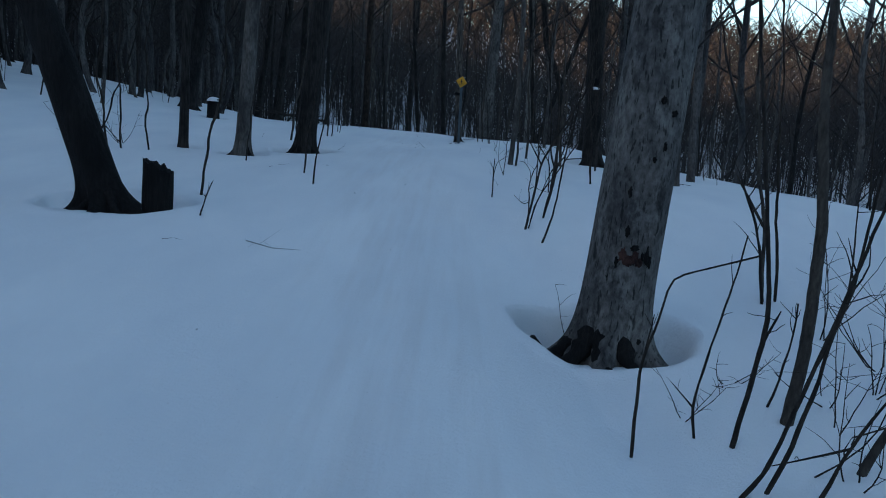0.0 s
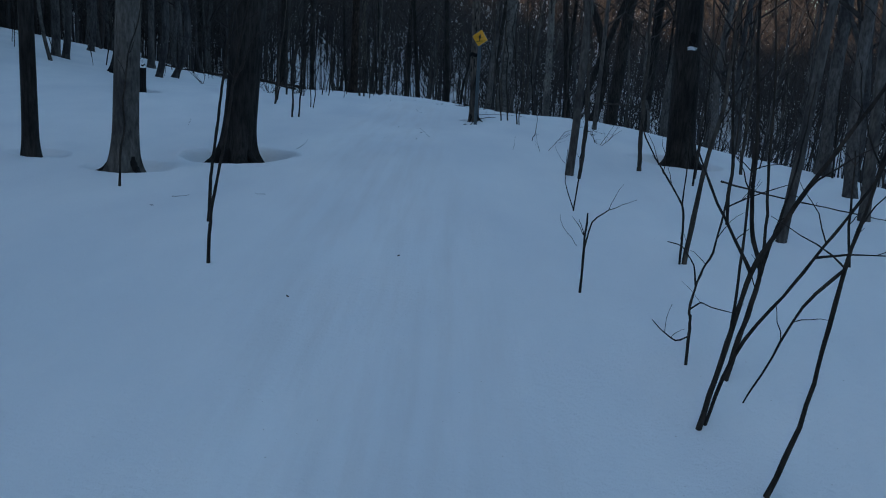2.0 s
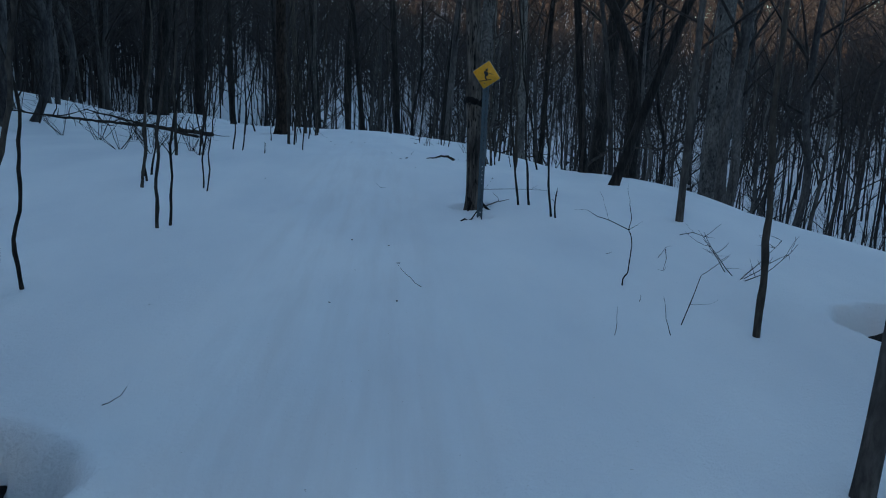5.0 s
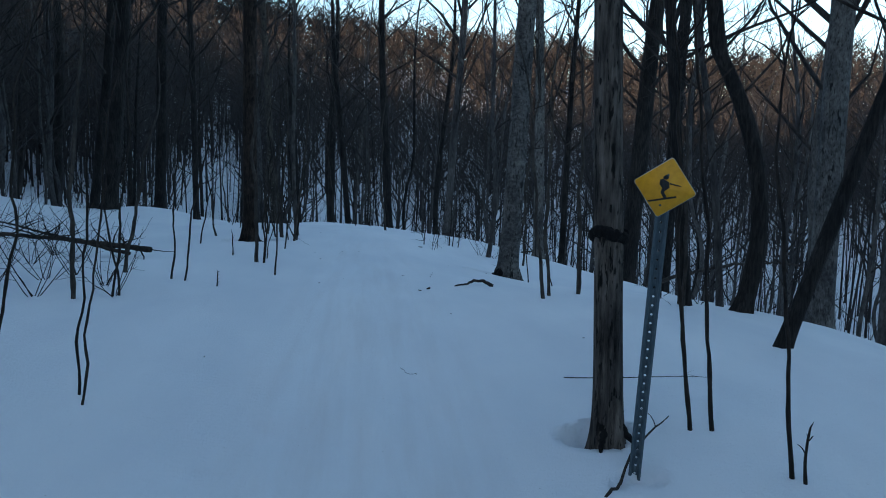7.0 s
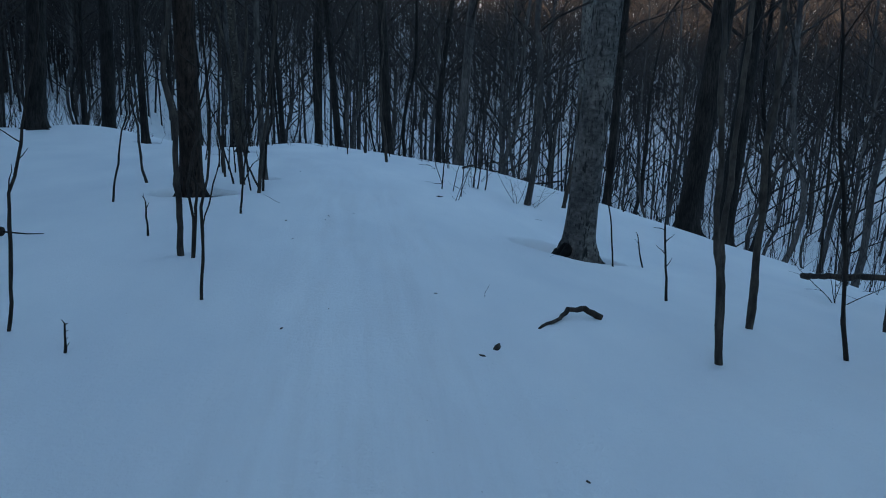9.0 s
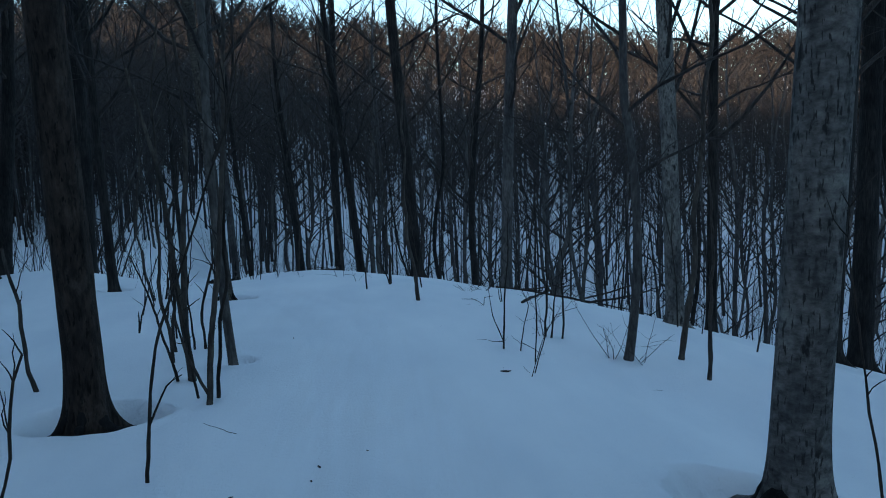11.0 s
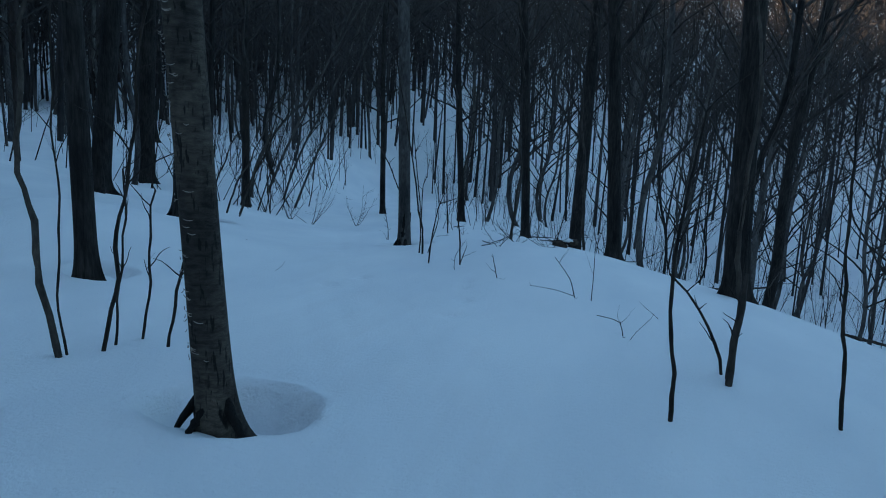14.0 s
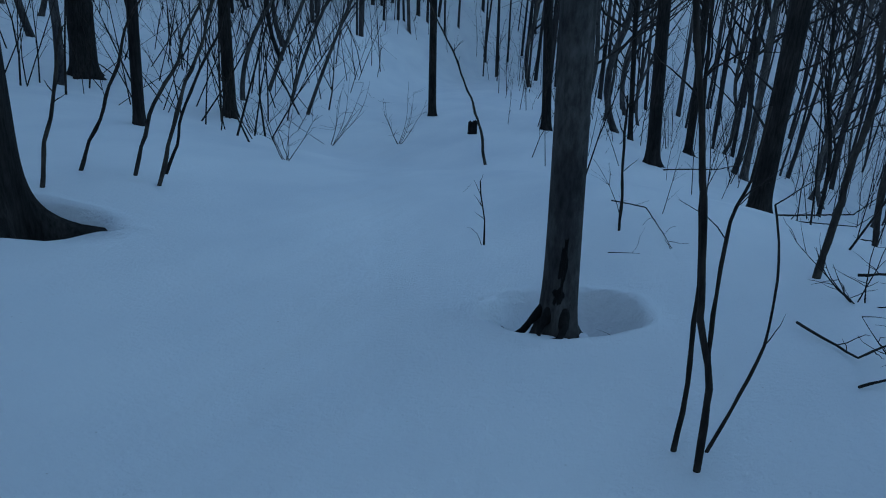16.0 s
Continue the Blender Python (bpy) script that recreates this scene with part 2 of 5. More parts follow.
def ground(x, y):
    """Height of the snow with the hollows and the trail's shallow ruts."""
    z = land(x, y)
    x, y = np.asarray(x, float), np.asarray(y, float)
    for wx, wy, wr, wd in WELLS:
        dx, dy = x - wx, (y - wy) * 1.15
        a = np.arctan2(dy, dx)
        scallop = 1 + 0.06 * np.sin(2 * a + wx * 5) + 0.04 * np.sin(5 * a + wy * 3) + 0.02 * np.sin(11 * a)
        q = np.hypot(dx, dy) / (wr * scallop)
        shelf = 0.10 + 0.90 * smooth((dy / wr + 0.72) / 0.62)
        inside = 1 - smooth((q - 0.70) / 0.32)
        lumps = 0.26 * np.sin(19 * x + 3 * np.sin(11 * y)) * np.sin(17 * y + wx) + 0.14 * np.sin(31 * y + 2 * np.sin(23 * x)) * np.sin(27 * x + wy)
        z = z - wd * shelf * inside * (0.5 + 0.5 * smooth((q - 0.3) / 0.28)) * (1 + 0.12 * np.sin(5 * a + wx) + lumps) + 0.08 * wd * np.exp(-((q - 1.06) / 0.10)**2)
    z = z + 0.012 * np.sin(1.7 * x + 0.9 * y) * np.sin(1.3 * y - 0.6 * x) + 0.005 * np.sin(4.1 * x + 2.3 * y) * np.sin(3.7 * y - x)
    for px, py in FOOTPRINTS:
        z = z - 0.035 * np.exp(-((x - px) / 0.075)**2 - ((y - py) / 0.11)**2)
    off = x - trail_x(y)
    for c, w, k in ((-0.45, 0.09, 0.008), (-0.2, 0.08, 0.006), (0.3, 0.10, 0.008), (0.58, 0.09, 0.007), (0.05, 0.35, 0.010)):
        wob = 0.06 * np.sin(y * 0.55 + c * 9) + 0.03 * np.sin(y * 1.7 + c * 5)
        z = z - k * np.exp(-((off - c - wob) / w)**2)
    return z


def height(x, y):
    return float(ground(x, y))


# ---- mesh helpers ----


def part(name, bm, material, parent=None, label=""):
    """Links a bmesh as one mesh object under a thing."""
    me = bpy.data.meshes.new(name)
    bm.to_mesh(me)
    bm.free()
    return linked(name, me, material, parent, label)


def linked(name, me, material, parent=None, label="", smooth_faces=True):
    me.materials.append(material)
    if smooth_faces:
        me.polygons.foreach_set("use_smooth", [True] * len(me.polygons))
    ob = new(name, me)
    ob.parent = parent
    if label:
        tagged(ob, label)
    return ob


class Shape:
    """Gathers tubes and cones for one mesh."""

    def __init__(self):
        self.v, self.f = [], []

    def tube(self, pts, radii, sides, cap=True, rough=0.0, rng=None):
        n0, s = len(self.v), None
        for k, p in enumerate(pts):
            a = pts[max(k - 1, 0)]
            b = pts[min(k + 1, len(pts) - 1)]
            t = (Vector(b) - Vector(a)).normalized()
            s = t.orthogonal().normalized() if s is None or abs(t.dot(s)) > 0.99 else (s - t * t.dot(s)).normalized()     # carried along, so that the tube never twists
            w = t.cross(s)
            for j in range(sides):
                g = 2 * math.pi * j / sides
                r = radii[k] * (1 + (rng.uniform(-rough, rough) if rng else 0))
                self.v.append(tuple(Vector(p) + s * (math.cos(g) * r) + w * (math.sin(g) * r)))
        for k in range(len(pts) - 1):
            for j in range(sides):
                a, b = n0 + k * sides + j, n0 + k * sides + (j + 1) % sides
                self.f.append((a, b, b + sides, a + sides))
        if cap:
            self.f.append(tuple(n0 + j for j in reversed(range(sides))))
            self.f.append(tuple(n0 + (len(pts) - 1) * sides + j for j in range(sides)))

    def cone(self, a, b, r, r_tip=0.0):
        self.tube([a, b], [r, max(r_tip, r * 0.25)], 3, cap=False)

    def mesh(self, name):
        me = bpy.data.meshes.new(name)
        me.from_pydata(self.v, [], self.f)
        me.update()
        return me


def wander(rng, start, way, length, steps, droop=0.0, wob=0.12):
    """A crooked line from start along way."""
    p, w, out = Vector(start), Vector(way).normalized(), [Vector(start)]
    for _ in range(steps):
        w = (w + Vector((rng.uniform(-wob, wob), rng.uniform(-wob, wob), rng.uniform(-wob, wob) + droop))).normalized()
        p = p + w * (length / steps)
        out.append(p.copy())
    return out


def crown_mesh(rng, axis, h, r0, low=0.38, limbs=15, twigs=6, fine=3):
    """Limbs, branches and twigs of a bare tree; axis(z) gives the trunk's middle and radius."""
    s = Shape()
    for k in range(limbs):
        f = low + (0.97 - low) * (k + rng.random()) / limbs
        c, r = axis(f * h)
        g = k * 2.4 + rng.uniform(-0.5, 0.5)
        rise = rng.uniform(0.45, 1.3)
        ln = h * rng.uniform(0.16, 0.27) * (1.25 - 0.75 * f)
        line = wander(rng, c, (math.cos(g), math.sin(g), rise), ln, 5, droop=0.07, wob=0.24)
        rb = min(r * 0.55, 0.012 * ln + 0.006)
        s.tube(line, [rb, rb * 0.85, rb * 0.7, rb * 0.52, rb * 0.38, rb * 0.2], 4, cap=False)
        for _ in range(twigs):
            q = rng.randint(1, 5)
            base, toward = line[q], (line[q] - line[q - 1]).normalized()
            side = (toward + Vector((rng.uniform(-1, 1), rng.uniform(-1, 1), rng.uniform(-0.2, 1)))).normalized()
            tl = ln * rng.uniform(0.22, 0.45)
            sub = wander(rng, base, side, tl, 2, droop=0.05, wob=0.2)
            rt = rb * 0.32
            s.tube(sub, [rt, rt * 0.7, rt * 0.3], 3, cap=False)
            for _ in range(fine):
                b0 = sub[rng.randint(0, 2)]
                tip = b0 + (side + Vector((rng.uniform(-1, 1), rng.uniform(-1, 1), rng.uniform(-0.3, 1)))).normalized() * tl * rng.uniform(0.3, 0.6)
                s.cone(b0, tip, rt * 0.5)
    return s.mesh("crown")


LABELS = {}
TREE_SEED = [11]


def tree(x, y, r0, h, lean, bark, bow=0.0, flare=0.5, roots=5, well=1.0, top=0.55, label="", root_lines=(), coarse=False, low=None, root_size=1.0):
    """A bare forest tree: trunk with root flare standing in its melted hollow, and crown."""
    TREE_SEED[0] += 1
    rng = random.Random(TREE_SEED[0])
    z0 = min(height(x, y) + 0.16, float(land(x, y)) - 0.03)     # the foot shows at the rim, the trunk goes on down into the hollow
    thing = tagged(new("tree"), label or LABELS[bark.name], "tree", "trees along the trail")
    thing.location = (x, y, z0)
    phase, wig = rng.uniform(0, 6), rng.uniform(0, 6)

    def axis(z):
        q = min(max(z, 0.0), 3.2)
        b = bow * 4.0 * (q / 3.2) * (1 - q / 3.2)
        sway = (0.09 if coarse else 0.05) * max(z - (1.0 if coarse else 3.0), 0.0)**1.1 * 0.25
        return (Vector((lean[0] * z + b + sway * math.sin(z * 0.5 + wig), lean[1] * z + sway * math.cos(z * 0.43 + wig), z)),
                r0 * (1 - (1 - top) * min(max(z, 0) / h, 1.0) * 0.9) * (1.0 if z < h * 0.5 else max(0.12, 1 - (z / h - 0.5) * 1.5)))

    flare = flare * min(1.0, 0.2 / r0) * min(1.0, r0 / 0.16)
    sides = 12 if coarse else (40 if r0 > 0.1 else 20)
    levels = [-0.6, -0.4, -0.25, -0.15, -0.08, -0.04]
    z = 0.0
    while z < h:
        levels.append(z)
        z += (0.15 if z < 0.6 else 0.6) if coarse else (0.05 if z < 0.5 else (0.09 if z < 4.0 else 0.45))
    verts, faces = [], []
    furrow = {"maple_bark": 0.05, "shaggy_bark": 0.07, "dark_bark": 0.06, "birch_bark": 0.03, "flaky_bark": 0.08, "cracked_bark": 0.03}.get(bark.name, 0.018)
    for z in levels:
        c, r = axis(z)
        for j in range(sides):
            g = 2 * math.pi * j / sides
            lobe = (0.5 + 0.5 * math.cos(roots * g + phase + 0.6 * math.sin(2 * g + wig)))**1.5
            zz = max(z, -0.15)
            fl = flare * (0.8 * math.exp(-zz / 0.28) * (0.35 + 0.65 * lobe) + 1.3 * math.exp(-zz / 0.12) * lobe * lobe)
            n = noise.noise(Vector((math.cos(g) * 3.2, math.sin(g) * 3.2, z * 0.55 + TREE_SEED[0])))
            m = noise.noise(Vector((math.cos(g) * 9.0, math.sin(g) * 9.0, z * 1.6 + TREE_SEED[0] * 3.1)))
            rr = r * (1 + fl + 0.05 * n + furrow * m)
            verts.append((c.x + math.cos(g) * rr, c.y + math.sin(g) * rr, c.z))
    for k in range(len(levels) - 1):
        for j in range(sides):
            a, b = k * sides + j, k * sides + (j + 1) % sides
            faces.append((a, b, b + sides, a + sides))
    faces.append(tuple((len(levels) - 1) * sides + j for j in range(sides)))
    me = bpy.data.meshes.new("trunk")
    me.from_pydata(verts, [], faces)
    me.update()
    linked("trunk", me, bark, thing)
    # root pieces in DARK bark, which also give the trunk a darker foot
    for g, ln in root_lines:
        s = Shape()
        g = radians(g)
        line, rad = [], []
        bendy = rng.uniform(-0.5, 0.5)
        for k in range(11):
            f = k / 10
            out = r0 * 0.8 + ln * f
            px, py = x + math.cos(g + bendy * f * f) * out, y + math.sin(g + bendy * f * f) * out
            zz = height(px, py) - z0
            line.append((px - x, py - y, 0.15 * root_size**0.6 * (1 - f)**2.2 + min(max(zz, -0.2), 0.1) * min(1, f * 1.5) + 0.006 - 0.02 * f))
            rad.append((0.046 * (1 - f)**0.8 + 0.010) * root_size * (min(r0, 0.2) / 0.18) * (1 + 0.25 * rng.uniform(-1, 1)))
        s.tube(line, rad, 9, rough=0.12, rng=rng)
        linked("root", s.mesh("root"), DARK, thing, "dark root reaching into the snow")
    cm = crown_mesh(rng, axis, h, r0, low=low or (0.25 if h > 11 else 0.2), limbs=(26 if coarse else 30) if h > 11 else 18, twigs=4 if coarse else 6, fine=3)
    linked("crown", cm, CROWN, thing, "bare crown of leafless limbs and twigs")
    return thing


LABELS.update({
    "beech_bark": "pale grey smooth-barked tree with dark blotches, standing in snow",
    "maple_bark": "dark rough-barked bare tree standing in a snow hollow",
    "shaggy_bark": "brown shaggy-barked bare tree with dark foot in snow",
    "flaky_bark": "dark tree with flaking brown bark, standing in a snow hollow",
    "cracked_bark": "pale grey tree with black-cracked bark in a snow hollow",
    "young_grey_bark": "slim young grey tree standing in snow",
    "grey_bark": "slim grey-barked bare tree standing in snow",
    "birch_bark": "leaning tree with curling scaly bark in a snow hollow",
    "dark_bark": "blackened leaning dead tree beside a broken stump",
})


def sapling(x, y, r, h, dx, dy, bow=0.0, twigs=5, label="thin dark bare sapling poking out of the snow"):
    """A whip of young growth: a crooked stem, bent by bow halfway up, with side twigs."""
    TREE_SEED[0] += 1
    rng = random.Random(TREE_SEED[0])
    thing = tagged(new("sapling"), label, "sapling", "saplings along the trail")
    thing.location = (x, y, height(x, y))
    s = Shape()
    n = max(6, int(h / 0.09))
    line = []
    kink = 0.0
    for k in range(n + 1):
        f = k / n
        b = bow * 4 * f * (1 - f)
        kink = 0.8 * kink + rng.uniform(-1, 1) * 0.006 * min(h, 2.0)
        w = (0.008 * math.sin(f * 9 + TREE_SEED[0]) + 0.005 * math.sin(f * 21 + TREE_SEED[0] * 2.3)) * h * min(1, f * 4) + kink * min(1, f * 3)
        line.append(Vector((dx * f + b + w, dy * f + 0.7 * w, h * f - 0.12 * (1 - f))))
    radii = [r * (1.12 - 0.5 * k / n) * (1 + 0.16 * rng.uniform(-1, 1)) for k in range(n + 1)]
    if h > 1.3:      # the thin top
        way = (line[-1] - line[-4]).normalized()
        for k in range(8):
            way = (way + Vector((rng.uniform(-0.13, 0.13), rng.uniform(-0.13, 0.13), 0.06))).normalized()
            line.append(line[-1] + way * h * 0.065)
            radii.append(r * (0.6 - 0.055 * k))
    s.tube(line, radii, 7)
    linked("stem", s.mesh("stem"), TWIG if r < 0.018 else GREY_TWIG, thing)
    for _ in range(twigs):
        t = Shape()
        q = rng.randint(max(3, n // 2), len(line) - 1)
        g = rng.uniform(0, 6.28)
        ln = h * rng.uniform(0.08, 0.28)
        sub = wander(rng, line[q], (math.cos(g), math.sin(g), rng.uniform(0.8, 2.0)), ln, 4, wob=0.3)
        rb = min(r * 0.45, 0.006)
        t.tube(sub, [rb, rb * 0.85, rb * 0.7, rb * 0.5, rb * 0.3], 4, cap=False)
        linked("twig", t.mesh("twig"), TWIG, thing)
    return thing


def crooked(x, y, r, knees, forks=(), more=0.0):
    """A crooked young stem that bends at its knees (dx, dz from its foot), with forking branches; more: how far it goes on, thinner, past the last knee."""
    TREE_SEED[0] += 1
    rng = random.Random(TREE_SEED[0])
    thing = tagged(new("sapling"), "crooked dark bare sapling with forking branches in the snow" if forks else "crooked dark bare sapling standing in the snow", "sapling", "saplings along the trail")
    thing.location = (x, y, height(x, y))

    def limb(pts, thick, thin):
        fine = []
        for k in range(len(pts) - 1):
            a, b, c, d = pts[max(k - 1, 0)], pts[k], pts[k + 1], pts[min(k + 2, len(pts) - 1)]
            n = max(3, int((c - b).length / 0.07))
            for q in range(n):
                f = q / n
                p = b * (1 + f * f * (2 * f - 3)) + c * (f * f * (3 - 2 * f)) + (c - a) * (0.35 * f * (1 - f)**2) - (d - b) * (0.35 * f * f * (1 - f))
                fine.append(p + Vector((rng.uniform(-1, 1), rng.uniform(-1, 1), 0)) * min(thick * 0.28, 0.003))
        fine.append(pts[-1])
        m = len(fine) - 1
        s = Shape()
        s.tube(fine, [(thick + (thin - thick) * k / m) * (1 + min(0.16, 0.0018 / thick) * rng.uniform(-1, 1)) for k in range(m + 1)], 8)
        return s, fine

    lean_y = rng.uniform(-0.08, 0.08)
    stem = [Vector((0, 0, -0.12))] + [Vector((dx, lean_y * dz, dz)) for dx, dz in knees]
    if more:
        way = (stem[-1] - stem[-2]).normalized()
        for _ in range(3):
            way = (way + Vector((rng.uniform(-0.14, 0.14), rng.uniform(-0.14, 0.14), 0.08))).normalized()
            stem.append(stem[-1] + way * (more / 3))
    s, line = limb(stem, r * 1.12, r * (0.45 if more else 0.5))
    bark = TWIG if r < 0.018 else GREY_TWIG
    linked("stem", s.mesh("stem"), bark, thing)
    for fork in forks:
        pts = [Vector((dx, lean_y * dz + 0.05 * k * (0.5 - lean_y), dz)) for k, (dx, dz) in enumerate(fork)]
        pts[0] = min(line, key=lambda p: (p - pts[0]).length)
        b, fine = limb(pts, r * 0.68, r * 0.28)
        branch = linked("branch", b.mesh("branch"), bark, thing)
        for _ in range(2):
            q = fine[rng.randint(len(fine) // 3, len(fine) - 1)]
            t = Shape()
            sub = wander(rng, q, (rng.uniform(-1, 1), rng.uniform(-1, 1), rng.uniform(0.2, 1.2)), rng.uniform(0.08, 0.24), 4, wob=0.3)
            t.tube(sub, [r * 0.25, r * 0.22, r * 0.18, r * 0.14, r * 0.1], 4, cap=False)
            linked("twig", t.mesh("twig"), TWIG, branch)
    for _ in range(5 if more else 2):
        q = line[rng.randint(len(line) // 2, len(line) - 1)]
        t = Shape()
        sub = wander(rng, q, (rng.uniform(-1, 1), rng.uniform(-1, 1), rng.uniform(0.5, 1.8)), rng.uniform(0.12, 0.25) + 0.22 * more, 5, wob=0.3)
        rb = min(r * 0.4, 0.006)
        t.tube(sub, [rb, rb * 0.85, rb * 0.7, rb * 0.55, rb * 0.4, rb * 0.25], 4, cap=False)
        linked("twig", t.mesh("twig"), TWIG, thing)
    return thing


GREY_TWIG = bark_material("young_bark", (0.03, 0.027, 0.024), (0.085, 0.077, 0.068), 6.0, (36, 36, 12), 0.5)

# the hollows round the trunks
WELLS += [
    (1.36, 6.05, 0.75, 0.36), (-3.67, 8.45, 0.83, 0.17), (-3.64, 13.65, 0.44, 0.13), (-2.75, 14.62, 0.69, 0.36),
    (-4.78, 13.97, 0.31, 0.07), (3.06, 16.84, 0.64, 0.29), (0.15, 20.95, 0.25, 0.29), (6.40, 28.81, 0.57, 0.17),
    (5.05, 36.19, 0.52, 0.14), (1.20, 30.50, 0.74, 0.24), (-3.56, 31.76, 0.54, 0.29), (-6.62, 41.28, 0.36, 0.12),
    (-3.92, 38.79, 0.48, 0.29), (-2.81, 33.55, 0.21, 0.09), (-9.28, 47.14, 0.69, 0.32), (-12.36, 48.93, 0.52, 0.17),
    (-5.41, 47.32, 0.52, 0.32), (-3.19, 56.52, 0.42, 0.14), (0.18, 20.32, 0.16, 0.06), (-6.38, 20.71, 0.42, 0.09),
]


def spread(fine_half, step, far, growth):
    """Grid lines: even near the middle, wider and wider further out."""
    out, v, s = [], 0.0, step
    while v < far:
        out.append(v)
        if v > fine_half:
            s *= growth
        v += s
    return np.array(out + [far])


def make_ground():
    gx = spread(5.2, 0.05, 3500.0, 1.1)
    gx = np.concatenate([-gx[:0:-1], gx]) - 1.8
    a = spread(25.5, 0.06, 3500.0, 1.1)
    gy = np.concatenate([-a[:0:-1], a]) + 24.0
    X, Y = np.meshgrid(gx, gy)
    Z = ground(X, Y)
    nx, ny = len(gx), len(gy)
    co = np.stack([X, Y, Z], -1).reshape(-1, 3)
    i = np.arange(ny - 1)[:, None] * nx + np.arange(nx - 1)[None, :]
    f = np.stack([i, i + 1, i + 1 + nx, i + nx], -1).reshape(-1, 4)
    me = bpy.data.meshes.new("ground")
    me.from_pydata(co.tolist(), [], f.tolist())
    me.update()
    off = (X - trail_x(Y)).reshape(-1)
    mask = np.exp(-(off / 0.85)**4) * 0.28 * (1 - 0.6 * smooth((co[:, 1] - 20.0) / 20.0))
    at = me.attributes.new("trail", 'FLOAT', 'POINT')
    at.data.foreach_set("value", mask.astype(np.float32))
    ob = linked("ground", me, SNOW)
    return tagged(ob, "packed bluish snow with faint ski tracks and dirt", "snow", kind="structure")


make_ground()

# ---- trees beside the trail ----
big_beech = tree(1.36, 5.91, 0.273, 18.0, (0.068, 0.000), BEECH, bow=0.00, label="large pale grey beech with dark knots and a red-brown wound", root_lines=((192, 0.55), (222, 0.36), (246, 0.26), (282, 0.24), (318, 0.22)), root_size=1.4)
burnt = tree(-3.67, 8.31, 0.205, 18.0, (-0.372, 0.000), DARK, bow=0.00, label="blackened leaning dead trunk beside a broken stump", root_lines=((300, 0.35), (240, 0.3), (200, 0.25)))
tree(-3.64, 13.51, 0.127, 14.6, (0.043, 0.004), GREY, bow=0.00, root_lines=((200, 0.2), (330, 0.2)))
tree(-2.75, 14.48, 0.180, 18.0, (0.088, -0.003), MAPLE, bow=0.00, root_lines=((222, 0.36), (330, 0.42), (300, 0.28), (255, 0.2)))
tree(-4.78, 13.83, 0.079, 11.5, (0.008, 0.001), MAPLE, bow=0.00)
tree(-8.62, 25.27, 0.229, 18.0, (0.137, -0.004), MAPLE, bow=0.00)
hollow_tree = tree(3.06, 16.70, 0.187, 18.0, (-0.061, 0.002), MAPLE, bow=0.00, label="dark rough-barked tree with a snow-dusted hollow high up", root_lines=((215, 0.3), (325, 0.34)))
tree(2.42, 20.12, 0.040, 8.5, (0.004, 0.000), GREY, bow=0.00)
tree(1.15, 14.61, 0.046, 9.7, (-0.004, 0.000), GREY, bow=0.04)
tree(2.56, 11.95, 0.041, 9.6, (0.054, 0.003), GREY, bow=0.00)
tree(3.88, 13.13, 0.053, 10.4, (-0.071, -0.004), GREY, bow=0.00)
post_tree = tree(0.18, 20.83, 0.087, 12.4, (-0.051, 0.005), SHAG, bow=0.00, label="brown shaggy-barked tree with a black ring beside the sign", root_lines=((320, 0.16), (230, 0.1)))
tree(2.51, 23.05, 0.073, 11.7, (0.316, -0.031), MAPLE, bow=0.00)
tree(6.40, 28.67, 0.215, 18.0, (-0.011, 0.001), BEECH, bow=0.00)
tree(3.35, 25.50, 0.104, 15.2, (-0.152, 0.015), MAPLE, bow=0.38)
tree(3.35, 26.06, 0.047, 10.3, (-0.135, 0.013), GREY, bow=0.05)
tree(2.75, 25.77, 0.073, 11.4, (-0.112, 0.011), MAPLE, bow=0.00)
tree(6.51, 38.87, 0.270, 18.0, (0.063, -0.007), MAPLE, bow=0.00)
tree(8.40, 40.70, 0.230, 18.0, (0.029, -0.003), MAPLE, bow=0.00)
tree(1.65, 34.87, 0.056, 10.4, (-0.005, 0.001), GREY, bow=0.14)
tree(3.80, 38.90, 0.150, 15.0, (-0.027, 0.002), BEECH, bow=0.00)
tree(4.62, 39.29, 0.097, 12.8, (0.014, -0.001), MAPLE, bow=0.00)
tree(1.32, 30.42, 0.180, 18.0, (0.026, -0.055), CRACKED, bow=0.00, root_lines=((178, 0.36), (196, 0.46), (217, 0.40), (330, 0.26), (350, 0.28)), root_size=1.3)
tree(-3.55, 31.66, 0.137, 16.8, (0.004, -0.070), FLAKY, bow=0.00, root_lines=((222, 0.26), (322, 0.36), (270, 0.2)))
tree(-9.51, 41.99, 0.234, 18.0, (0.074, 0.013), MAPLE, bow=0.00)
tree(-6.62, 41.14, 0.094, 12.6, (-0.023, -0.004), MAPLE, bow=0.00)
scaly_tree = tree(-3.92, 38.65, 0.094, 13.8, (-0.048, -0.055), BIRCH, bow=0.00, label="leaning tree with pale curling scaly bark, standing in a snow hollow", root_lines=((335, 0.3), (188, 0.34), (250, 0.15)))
tree(-0.47, 45.80, 0.155, 15.4, (-0.056, -0.010), MAPLE, bow=0.00)
tree(-2.81, 33.41, 0.045, 9.7, (-0.026, -0.004), GREY, bow=-0.05)
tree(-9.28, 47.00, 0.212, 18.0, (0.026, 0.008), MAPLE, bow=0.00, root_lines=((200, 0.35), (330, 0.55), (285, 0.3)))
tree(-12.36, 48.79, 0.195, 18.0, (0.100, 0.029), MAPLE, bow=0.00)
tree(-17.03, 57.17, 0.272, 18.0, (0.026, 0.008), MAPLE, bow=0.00)
